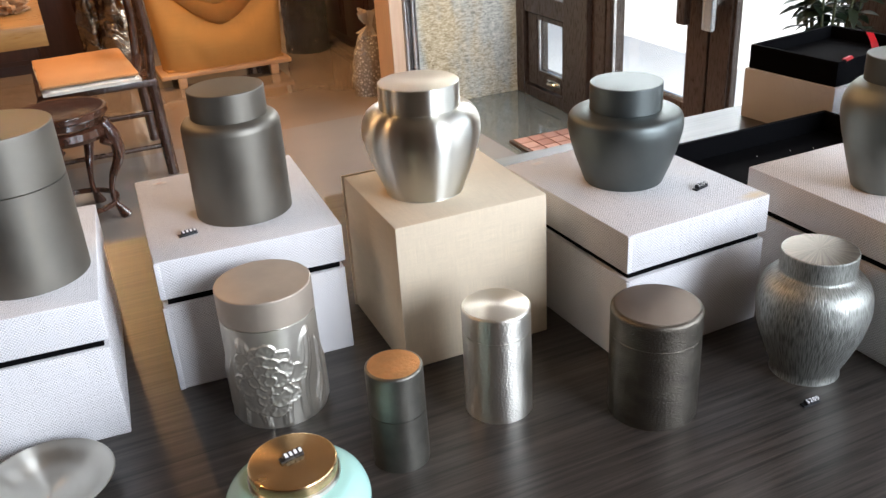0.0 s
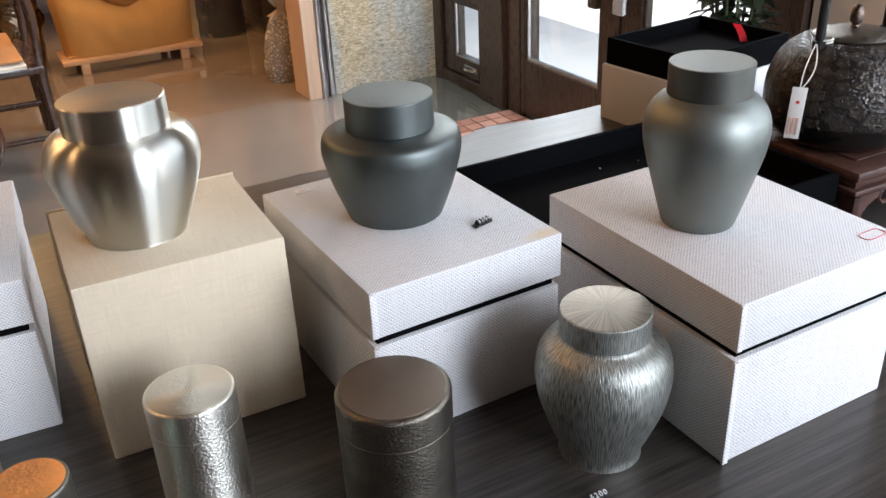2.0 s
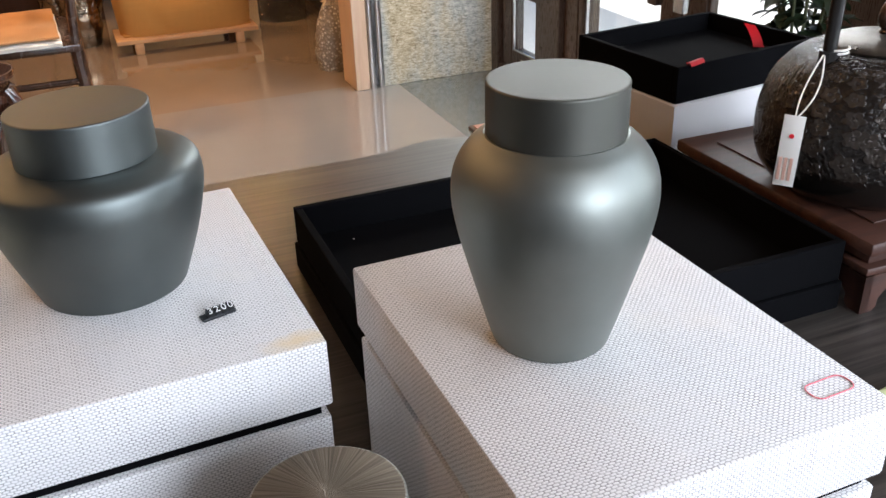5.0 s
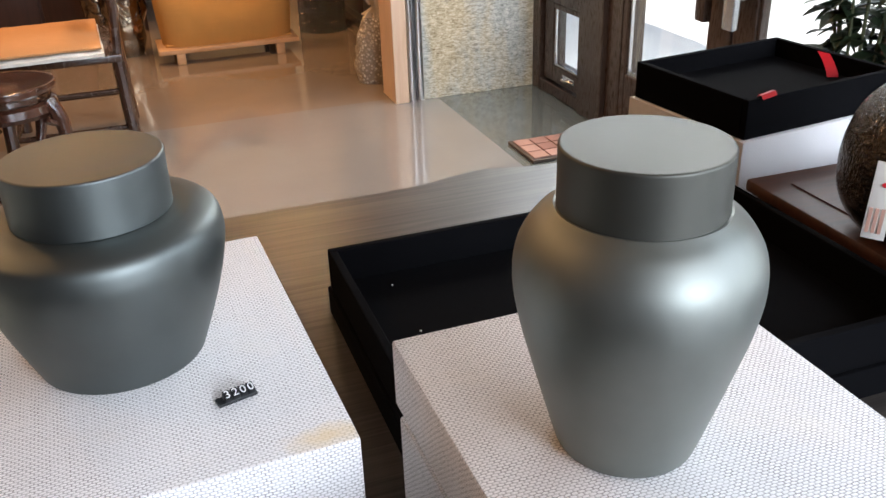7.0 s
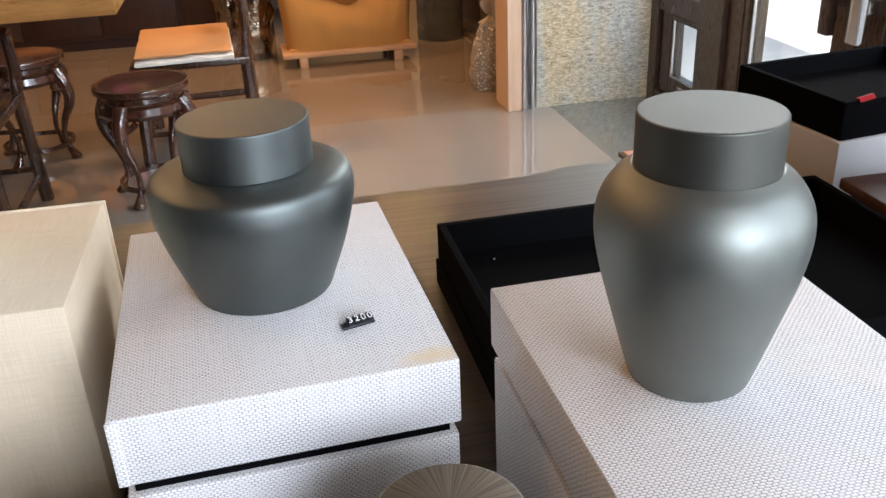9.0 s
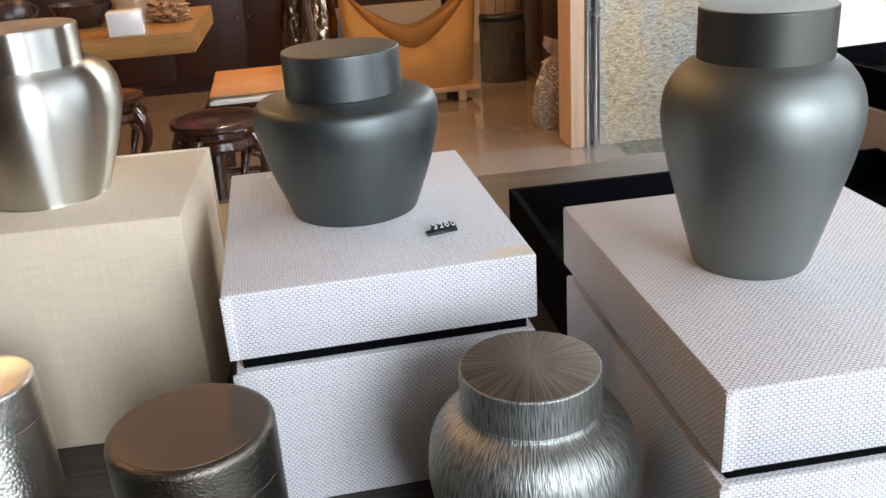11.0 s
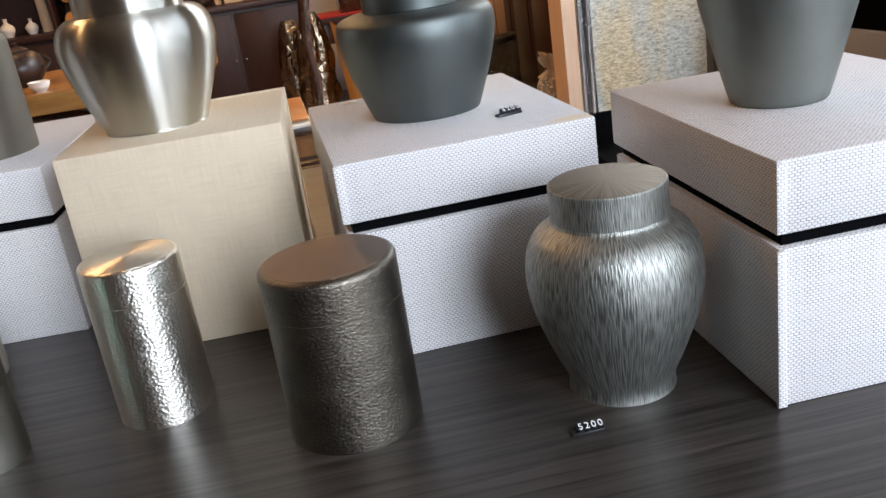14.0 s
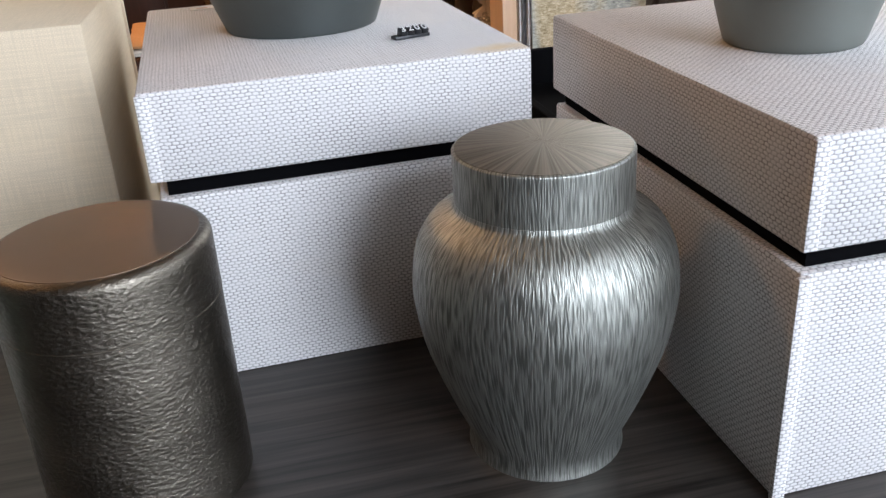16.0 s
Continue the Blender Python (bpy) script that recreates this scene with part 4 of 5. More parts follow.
# ---------- tea table, stool and chair ----------
SLAB_WOOD = m_wood("slab_wood", (0.27, 0.12, 0.030), (0.48, 0.25, 0.075), 0.3, (2.5, 20, 20), 0.0006, 0.3)
RED_WOOD = m_wood("rosewood", (0.028, 0.010, 0.006), (0.085, 0.032, 0.018), 0.16, (10, 10, 4), 0.0003, 1.0)
OLD_WOOD = m_wood("dark_chair_wood", (0.028, 0.013, 0.008), (0.085, 0.04, 0.022), 0.25, (14, 14, 4), 0.0003, 0.4)
CUSHION = m_woven("cushion_tan", (0.52, 0.27, 0.12), (0.36, 0.17, 0.07), 0.004)
CLOTH_WHITE = m_woven("cushion_white", (0.74, 0.70, 0.64), (0.6, 0.56, 0.5), 0.003)


def plank(x0, x1, y0, y1, z0, z1, wave, seed):
    """A thick slab whose long edges follow the trunk."""
    bm = bmesh.new()
    n = 30
    rows = []
    for i in range(n + 1):
        x = x0 + (x1 - x0) * i / n
        a = y0 + wave * noise.noise(Vector((x * 2.2, seed, 0)))
        c = y1 + wave * noise.noise(Vector((x * 2.2, seed + 5, 0)))
        rows.append([bm.verts.new(v) for v in ((x, a + 0.012, z0), (x, a, (z0 + z1) / 2), (x, a + 0.006, z1), (x, c - 0.006, z1), (x, c, (z0 + z1) / 2), (x, c - 0.012, z0))])
    for p, q in zip(rows, rows[1:]):
        for k in range(6):
            bm.faces.new((p[k], p[(k + 1) % 6], q[(k + 1) % 6], q[k]))
    bm.faces.new(rows[0])
    bm.faces.new(rows[-1][::-1])
    return bm


tt = thing("tea_table", 0, 0, 0, 0, "thick honey-coloured live-edge wooden tea table", "table")
part("tabletop", plank(-2.0, 0.17, 3.06, 3.74, 0.700, 0.762, 0.03, 3), SLAB_WOOD, tt)
for _x in (-1.75, -0.95):
    part("leg", one_slab(_x - 0.05, _x + 0.05, 3.15, 3.60, 0, 0.700, bevel=0.01), OLD_WOOD, tt)
part("stretcher", one_slab(-1.70, -1.0, 3.3, 3.36, 0.2, 0.28, bevel=0.008), OLD_WOOD, tt)


def curved_leg(a, r0, r1, h, thick, bow):
    return tube(arc_pts(lambda s: (math.cos(a) * (r0 + bow * math.sin(math.pi * s * 0.9) + (r1 - r0) * s), math.sin(a) * (r0 + bow * math.sin(math.pi * s * 0.9) + (r1 - r0) * s), h * (1 - s)), 16), lambda s: thick * (1.25 - 0.75 * s + 0.55 * max(0, s - 0.85) / 0.15), 10)


def stool(x, y, r, h, label):
    s = thing("stool", x, y, 0, 20, label, "stool", "rosewood stools")
    part("seat", lathe([(0, h - 0.03), (r * 0.93, h - 0.03), (r * 0.99, h - 0.022), (r, h - 0.012), (r * 0.985, h - 0.003), (r * 0.94, h), (r * 0.85, h - 0.002), (0, h - 0.002)], 48), RED_WOOD, s)
    part("waist", lathe([(r * 0.80, h - 0.055), (r * 0.84, h - 0.05), (r * 0.84, h - 0.03)], 48), RED_WOOD, s)
    part("apron", lathe([(r * 0.93, h - 0.10), (r * 0.985, h - 0.085), (r * 0.95, h - 0.062), (r * 0.86, h - 0.054), (r * 0.86, h - 0.10), (r * 0.93, h - 0.10)], 48), RED_WOOD, s)
    for k in range(4):
        _a = math.pi / 4 + k * math.pi / 2
        _leg = part("leg", tube(arc_pts(lambda q: (math.cos(_a) * r * (0.86 + 0.24 * math.sin(math.pi * min(1.0, q * 1.9)) * (q < 0.53) - 0.12 * math.sin(math.pi * max(0.0, q - 0.53) / 0.47) + 0.10 * max(0.0, q - 0.8) / 0.2), math.sin(_a) * r * (0.86 + 0.24 * math.sin(math.pi * min(1.0, q * 1.9)) * (q < 0.53) - 0.12 * math.sin(math.pi * max(0.0, q - 0.53) / 0.47) + 0.10 * max(0.0, q - 0.8) / 0.2), (h - 0.06) * (1 - q)), 22), lambda q: 0.030 - 0.020 * min(1.0, q * 1.5) + 0.012 * max(0.0, q - 0.86) / 0.14, 12), RED_WOOD, s)
        part("knee_carving", tube(arc_pts(lambda q: (math.cos(_a + 0.32 * (q - 0.5) * 2) * r * (1.0 - 0.04 * math.cos(6.28 * q)), math.sin(_a + 0.32 * (q - 0.5) * 2) * r * (1.0 - 0.04 * math.cos(6.28 * q)), h - 0.105 - 0.025 * math.sin(math.pi * q)), 12), 0.012, 8), RED_WOOD, _leg)
    part("foot_ring", lathe([(r * 0.74, 0.05), (r * 0.82, 0.05), (r * 0.82, 0.065), (r * 0.74, 0.065), (r * 0.74, 0.05)], 40), RED_WOOD, s)
    return s


stool(0.150, 3.47, 0.160, 0.41, "round glossy rosewood stool with curved legs")
stool(-0.35, 4.05, 0.165, 0.41, "round glossy rosewood stool behind the tea table")


def chair(x, y, rz, label):
    """Seat 0.46 wide and 0.50 deep; the back stands at its rear, at local +x."""
    c = thing("chair", x, y, 0, rz, label, "chair", "old dark wooden chairs")
    part("seat", one_slab(-0.22, 0.22, -0.27, 0.27, 0.365, 0.395, bevel=0.008), OLD_WOOD, c)
    for sx in (-0.2, 0.2):
        for sy in (-0.245, 0.245):
            part("leg", tube([(sx, sy, 0.37), (sx * 1.02, sy * 1.01, 0.2), (sx * 1.06, sy * 1.04, 0.0)], 0.023, 10), OLD_WOOD, c)
    for sy in (-0.245, 0.245):
        part("stretcher", tube([(-0.205, sy, 0.12), (0.205, sy, 0.12)], 0.010, 8), OLD_WOOD, c)
        part("stretcher", tube([(-0.205, sy, 0.26), (0.205, sy, 0.26)], 0.008, 8), OLD_WOOD, c)
        part("back_post", tube([(0.2, sy, 0.38), (0.215, sy, 0.55), (0.205, sy, 0.72), (0.235, sy, 0.93)], 0.018, 10), OLD_WOOD, c)
    part("stretcher", tube([(-0.205, -0.245, 0.09), (-0.205, 0.245, 0.09)], 0.012, 8), OLD_WOOD, c)
    part("top_rail", tube(arc_pts(lambda s: (0.235 + 0.02 * math.sin(math.pi * s), -0.28 + 0.56 * s, 0.925 + 0.03 * math.sin(math.pi * s)), 14), 0.023, 10), OLD_WOOD, c)
    part("splat", (lambda bm: bm)(plank(0, 0.54, -0.08, 0.08, -0.008, 0.008, 0.01, 9)), OLD_WOOD, c, at=pose(0.215, 0, 0.385, 0, -88, 0))
    return c


chair(0.305, 4.02, 0, "old dark wooden chair with a folded cushion")
def soft_pad(x0, x1, y0, y1, z0, z1, seed):
    """A flat pad whose top and edges sag and wrinkle."""
    bm = bmesh.new()
    n = 22
    layers = []
    for top in (0, 1):
        rows = []
        for i in range(n + 1):
            row = []
            for j in range(n + 1):
                u, v = i / n * 2 - 1, j / n * 2 - 1
                edge = max(0.0, 1 - max(abs(u), abs(v)) ** 10)
                w = noise.noise(Vector((u * 2.2, v * 2.6, seed)))
                x = (x0 + x1) / 2 + (x1 - x0) / 2 * u * (1 + 0.03 * noise.noise(Vector((v * 3, seed, 1))))
                y = (y0 + y1) / 2 + (y1 - y0) / 2 * v * (1 + 0.03 * noise.noise(Vector((u * 3, seed, 4))))
                z = z0 + 0.002 if not top else z0 + 0.003 + (z1 - z0) * (0.45 + 0.55 * edge) * (0.92 + 0.30 * w)
                row.append(bm.verts.new((x, y, z)))
            rows.append(row)
        layers.append(rows)
    for rows in layers:
        for a, b in zip(rows, rows[1:]):
            for j in range(n):
                bm.faces.new((a[j], b[j], b[j + 1], a[j + 1]))
    lo, hi = layers
    for k in range(n):
        for a, b in (((k, 0), (k + 1, 0)), ((k, n), (k + 1, n)), ((0, k), (0, k + 1)), ((n, k), (n, k + 1))):
            bm.faces.new((lo[a[0]][a[1]], lo[b[0]][b[1]], hi[b[0]][b[1]], hi[a[0]][a[1]]))
    return bm


cu = thing("seat_cushion", 0.285, 3.99, 0.395, 2, "folded tan cushion with a white underside on the chair", "cushion")
part("lower_fold", metric_uv(soft_pad(-0.185, 0.170, -0.27, 0.26, 0, 0.026, 2)), CLOTH_WHITE, cu, "white underside")
part("upper_fold", metric_uv(soft_pad(-0.183, 0.165, -0.255, 0.262, 0.0250, 0.041, 6)), CUSHION, cu, "tan woven cover")
ac = chair(-0.46, 3.285, 180, "old dark wooden armchair pushed under the tea table")
for _sy in (-0.245, 0.245):
    _arm = part("arm", tube(arc_pts(lambda s: (-0.22 + 0.43 * s, _sy * (1 + 0.12 * math.sin(math.pi * s)), 0.585 + 0.05 * math.sin(math.pi * s * 0.8)), 14), lambda s: 0.024 - 0.005 * s, 10), RED_WOOD, ac, "smooth curved arm")
    part("arm_post", tube([(-0.2, _sy, 0.38), (-0.212, _sy, 0.48), (-0.21, _sy, 0.585)], 0.019, 10), RED_WOOD, _arm)

# tea things on the table
CERAMIC = m_plain("white_porcelain", (0.78, 0.76, 0.72), 0.15, 0, 0.04, 30, 0)
CLAY = m_plain("dark_clay", (0.035, 0.022, 0.018), 0.3, 0, 0.2, 60)


def pot(x, y, r, mat, label):
    p = thing("teapot", x, y, 0.762, random.Random(int(x * 100)).uniform(0, 360), label, "teapot")
    part("body", lathe([(0, 0.001), (r * 0.6, 0)] + spline(((r * 0.62, 0.002), (r * 0.95, r * 0.5), (r, r * 0.85), (r * 0.8, r * 1.3), (r * 0.45, r * 1.5)), 24), 40), mat, p)
    part("lid", lathe([(r * 0.5, r * 1.48), (r * 0.52, r * 1.53), (r * 0.3, r * 1.66), (r * 0.08, r * 1.7), (r * 0.12, r * 1.82), (0, r * 1.9)], 32), mat, p)
    part("spout", tube([(r * 0.9, 0, r * 0.7), (r * 1.3, 0, r * 1.0), (r * 1.55, 0, r * 1.4)], r * 0.16, 10, r * 0.09), mat, p)
    part("handle", tube(arc_pts(lambda s: (-r * 0.9 - r * 0.55 * math.sin(math.pi * s), 0, r * (0.4 + 0.8 * s)), 12), r * 0.09, 8), mat, p)
    return p


def bowl(x, y, z, r, h, mat, label, name="cup"):
    p = thing(name, x, y, z, 0, label, name)
    part("bowl", lathe([(0, 0.002), (r * 0.45, 0.002), (r * 0.5, 0)] + spline(((r * 0.5, 0.001), (r * 0.8, h * 0.4), (r, h)), 14) + [(r * 0.95, h)] + spline(((r * 0.94, h * 0.98), (r * 0.72, h * 0.42), (r * 0.3, h * 0.14)), 12) + [(0, h * 0.12)], 36), mat, p)
    return p


pot(-0.42, 3.36, 0.075, CLAY, "round dark clay teapot on the tea table")
pot(-0.60, 3.22, 0.06, CLAY, "small dark clay teapot on the tea table")
for _x, _y in ((-0.40, 3.12), (-0.32, 3.14), (-0.50, 3.10), (-0.70, 3.10)):
    bowl(_x, _y, 0.762, 0.034, 0.03, CERAMIC, "small white porcelain tea cup")
bowl(-0.20, 3.40, 0.762, 0.10, 0.075, CLAY, "wide dark clay bowl on the tea table", "bowl")
nb = thing("napkin_box", -0.02, 3.12, 0.762, 5, "white paper napkin box on the tea table", "box")
part("box", one_slab(-0.05, 0.05, -0.04, 0.04, 0, 0.07, bevel=0.004), CERAMIC, nb)

# ---------- back of the shop ----------
TAN = m_woven("bag_rattan", (0.56, 0.28, 0.08), (0.44, 0.21, 0.055), 0.005, 0.4)
PINE = m_wood("pine", (0.42, 0.23, 0.11), (0.58, 0.36, 0.19), 0.5, (4, 30, 30), 0.0003)
FOIL = Mat("foil", (0.34, 0.27, 0.19), 0.18, 1.0)
_w = FOIL.noise(FOIL.coord(), 7, 4, 0.5, 1.5)
FOIL.bump(_w, 0.03, 0.9)
FOIL = FOIL.m
PLASTIC = Mat("plastic_wrap", (0.035, 0.032, 0.030), 0.12, IOR=1.9)
PLASTIC.bump(PLASTIC.noise(PLASTIC.coord("Object", (10, 10, 6)), 2, 6, 0.7, 2.0), 0.05, 1.0)
PLASTIC = PLASTIC.m

bn = thing("low_bench", 1.05, 5.14, 0, 0, "low pine bench that carries the tan bag", "bench")
part("board", one_slab(-0.365, 0.35, -0.06, 0.24, 0.055, 0.078, bevel=0.004), PINE, bn)
for _x in (-0.26, 0.25):
    for _y in (-0.04, 0.20):
        part("foot", one_slab(_x - 0.022, _x + 0.022, _y - 0.02, _y + 0.02, 0, 0.055, bevel=0.003), PINE, bn)

bg = thing("woven_bag", 1.05, 5.14, 0.078, 0, "large tan woven bag with a turned-down flap on a bench", "bag")


def bag_side(sign):
    """One sagging side, with ears that rise at both ends."""
    bm = bmesh.new()
    nu, nv = 36, 18
    grid = []
    for i in range(nu + 1):
        u = i / nu * 2 - 1
        top = 0.33 + 0.24 * abs(u) ** 1.6
        col = []
        for j in range(nv + 1):
            v = j / nv
            x = u * (0.335 + 0.045 * v)
            bulge = (0.11 + 0.035 * math.sin(math.pi * min(1, v * 1.15))) * max(0.0, 1 - abs(u) ** 6) ** 0.5
            bulge *= 1 - 0.35 * v ** 2
            bulge += 0.006 * noise.noise(Vector((u * 5, v * 4, sign * 3)))
            col.append(bm.verts.new((x, 0.09 + sign * bulge, top * v)))
        grid.append(col)
    for a, b in zip(grid, grid[1:]):
        for j in range(nv):
            bm.faces.new((a[j], b[j], b[j + 1], a[j + 1]))
    return metric_uv(bm)


part("front_side", bag_side(-1), TAN, bg, smooth=80)
part("back_side", bag_side(1), TAN, bg, smooth=80)
part("base", metric_uv(one_slab(-0.325, 0.325, 0.0, 0.18, 0.001, 0.012, bevel=0.004)), TAN, bg)


def bag_flap():
    """The top edge turned down over the front, deepest in the middle."""
    bm = bmesh.new()
    rows = []
    for i in range(41):
        u = i / 20 - 1
        top = 0.335 + 0.24 * abs(u) ** 1.6
        row = []
        for j in range(7):
            v = j / 6
            drop = (0.02 + 0.085 * (1 - abs(u) ** 1.5)) * v
            out = -0.012 - 0.03 * math.sin(math.pi * (0.15 + 0.6 * v)) * (1 - abs(u) ** 4) + 0.09 * abs(u) ** 6
            row.append(bm.verts.new((u * (0.38 - 0.015 * v), out + 0.004 * noise.noise(Vector((u * 6, v * 2, 3))), top - drop)))
        rows.append(row)
    for a, b in zip(rows, rows[1:]):
        for j in range(6):
            bm.faces.new((a[j], b[j], b[j + 1], a[j + 1]))
    bmesh.ops.solidify(bm, geom=bm.faces[:], thickness=0.012)
    return metric_uv(bm)


part("flap", bag_flap(), TAN, bg, "turned-down tan flap", smooth=80)
# black sheet set below the mouth in place of the shade inside the bag
part("inner_shade", (lambda bm: bm)(plank(-0.32, 0.32, 0.02, 0.17, 0.30, 0.31, 0.0, 1)), VELVET, bg, "black sheet for the shade inside")


def pillow(w, d, h, wrinkle, seed, foot=0.06):
    bm = bmesh.new()
    nu, nv = 40, 30
    rings = []
    for j in range(nv + 1):
        v = j / nv
        f = math.sin(math.pi * min(1, max(0, v * (0.98 - foot) + foot))) ** 0.35
        ring = []
        for i in range(nu):
            a = 2 * math.pi * i / nu
            n = 1 + wrinkle * noise.noise(Vector((math.cos(a) * 3 + seed, math.sin(a) * 3, v * 7)))
            ring.append(bm.verts.new((w / 2 * math.cos(a) * f * n, d / 2 * math.sin(a) * f * n, h * v)))
        rings.append(ring)
    for a, b in zip(rings, rings[1:]):
        for i in range(nu):
            k = (i + 1) % nu
            bm.faces.new((a[i], a[k], b[k], b[i]))
    bm.faces.new(rings[0][::-1])
    bm.faces.new(rings[-1])
    return bm


fb = thing("foil_bag", 0.56, 5.42, 0, 10, "tall crumpled silver foil bag standing on the floor", "bag")
part("bag", pillow(0.21, 0.16, 0.70, 0.25, 2), FOIL, fb, smooth=60)
fb2 = thing("foil_bag", 0.44, 5.62, 0, -15, "tall crumpled silver foil bag behind another one", "bag")
part("bag", pillow(0.18, 0.15, 0.66, 0.25, 6), FOIL, fb2, smooth=60)
def wrapped_body(r, h):
    """A drum under loose film: folds that run round and down it."""
    bm = lathe([(0, 0)] + [(r, h * i / 40) for i in range(41)] + [(0, h)], 96)
    for v in bm.verts:
        q = math.hypot(v.co.x, v.co.y)
        if q > 0.01:
            a = math.atan2(v.co.y, v.co.x)
            f = 1 + 0.035 * noise.noise(Vector((math.cos(a) * 3, math.sin(a) * 3, v.co.z * 22))) + 0.022 * noise.noise(Vector((math.cos(a) * 9, math.sin(a) * 9, v.co.z * 40 + 7)))
            v.co.x, v.co.y = v.co.x * f, v.co.y * f
    return bm


dr = thing("wrapped_drum", 1.635, 5.55, 0, 0, "dark round drum wrapped in shiny clear plastic", "drum")
part("body", wrapped_body(0.135, 0.36), PLASTIC, dr, smooth=60)
part("lid", lathe([(0.134, 0.352), (0.137, 0.360), (0.136, 0.380), (0.128, 0.388), (0, 0.390)], 48), IRON, dr)


def m_pebbles():
    k = Mat("bagged_pebbles", (0.5, 0.45, 0.38), 0.3)
    o = k.coord()
    d = k.voronoi(o, 75)
    c = k.voronoi(o, 75, "F1", "Color")
    n = k.node("RGBToBW", c)
    k.set("Base Color", k.mix(k.ramp(d, (0.25, 0.0), (0.5, 1.0)), k.ramp(n, (0.1, (0.34, 0.29, 0.23)), (0.8, (0.82, 0.77, 0.68))), (0.30, 0.25, 0.20)))
    k.set("Coat Weight", 0.6)
    k.bump(k.math("SUBTRACT", 1.0, d), 0.01, 0.8)
    return k.m


sk = thing("pebble_sack", 1.640, 4.385, 0, 0, "clear sack of grey pebbles tied at the top", "sack")
part("sack", pillow(0.225, 0.17, 0.315, 0.10, 4, 0.34), m_pebbles(), sk, smooth=60)
_film = lathe(spline(((0.060, 0.298), (0.030, 0.325), (0.019, 0.340), (0.034, 0.368), (0.052, 0.395), (0.056, 0.41)), 20), 40)
for _v in _film.verts:
    _a = math.atan2(_v.co.y, _v.co.x)
    _f = 1 + 0.30 * math.sin(5 * _a + 9 * _v.co.z) + 0.15 * math.sin(11 * _a)
    _v.co = (_v.co.x * _f, _v.co.y * _f, _v.co.z + 0.012 * math.sin(3 * _a + 1) * (_v.co.z > 0.36))
part("tied_neck", _film, m_plain("clear_film", (0.50, 0.42, 0.33), 0.15), sk, "gathered film")
yb = thing("yellow_packet", 1.70, 4.33, 0, 8, "yellow paper packet leaning on the sack", "packet")
part("packet", pillow(0.10, 0.05, 0.36, 0.1, 8), m_plain("yellow_paper", (0.72, 0.52, 0.22), 0.6), yb, smooth=60)


pg = thing("paper_bag", -0.03, 3.40, 0.764, 12, "tan glassine paper bag on the tea table", "bag")
part("bag", pillow(0.15, 0.08, 0.15, 0.16, 11, 0.3), m_plain("glassine", (0.42, 0.27, 0.16), 0.25, 0, 0.2, 14, 0.002), pg, smooth=60)
ts = thing("wrapping_paper", 0.075, 3.36, 0.764, -20, "crumpled brown wrapping paper on the tea table", "paper")
part("sheet", pillow(0.12, 0.09, 0.075, 0.75, 5, 0.25), m_plain("wrapping", (0.32, 0.17, 0.08), 0.5, 0, 0.25, 16, 0.002), ts, smooth=20)
cb = thing("carton", 1.615, 5.57, 0.391, 6, "tan cardboard carton standing on the wrapped drum", "carton")
part("box", one_slab(-0.09, 0.09, -0.06, 0.06, 0, 0.30, bevel=0.003), m_plain("cardboard", (0.46, 0.30, 0.17), 0.75, 0, 0.1, 25), cb)
for _x in (-0.03, 0.03):
    part("seam", one_slab(_x - 0.002, _x + 0.002, -0.0615, -0.0602, 0.004, 0.296), OLD_WOOD, cb, smooth=0)


# sideboard and its shelf of goods
sb = thing("sideboard", 0, 0, 0, 0, "long dark brown sideboard along the back wall", "sideboard")
part("body", one_slab(-2.1, 0.56, 6.0, 6.42, 0.06, 0.74, bevel=0.004), DARKWOOD, sb)
part("top", one_slab(-2.12, 0.58, 5.97, 6.45, 0.74, 0.775, bevel=0.005), DARKWOOD, sb)
part("plinth", one_slab(-2.08, 0.54, 6.03, 6.40, 0, 0.06), DARKWOOD, sb, smooth=0)
for _i in range(6):
    _x = -2.08 + 0.44 * _i
    _d = part("door", one_slab(_x + 0.006, _x + 0.428, 5.985, 6.0, 0.09, 0.72, bevel=0.004), DARKWOOD, sb)
    part("knob", lathe([(0.004, 0), (0.005, 0.012), (0.010, 0.018), (0.008, 0.024), (0, 0.026)], 16), BRONZE, _d, at=pose(_x + (0.40 if _i % 2 == 0 else 0.03), 5.985, 0.44, 90))
sh = thing("shelf_unit", 0, 0, 0, 0, "dark wooden shelf unit on the sideboard, filled with goods", "shelf")
for _x in (-2.05, -1.47, -0.935, -0.335, 0.52):
    part("upright", one_slab(_x - 0.012, _x + 0.012, 6.08, 6.40, 0.775, 1.75, bevel=0.003), DARKWOOD, sh)
for _z in (1.20, 1.72):
    part("board", one_slab(-2.05, 0.53, 6.085, 6.40, _z, _z + 0.025, bevel=0.003), DARKWOOD, sh)
part("back", one_slab(-2.05, 0.53, 6.402, 6.415, 0.78, 1.75), DARKWOOD, sh, smooth=0)

ROLL = m_wood("bamboo_roll", (0.38, 0.16, 0.04), (0.62, 0.31, 0.10), 0.45, (30, 4, 30), 0.0005)


def roll(x, z):
    r = thing("bamboo_roll", x, 6.10, z, 0, "round golden bamboo-wrapped tea roll", "tea roll", "tea rolls on the shelf")
    part("roll", lathe([(0, 0), (0.040, 0.0), (0.049, 0.006), (0.051, 0.015), (0.051, 0.2), (0.045, 0.205), (0, 0.205)], 28), ROLL, r, at=pose(0, 0, 0, -90, 0, 0))


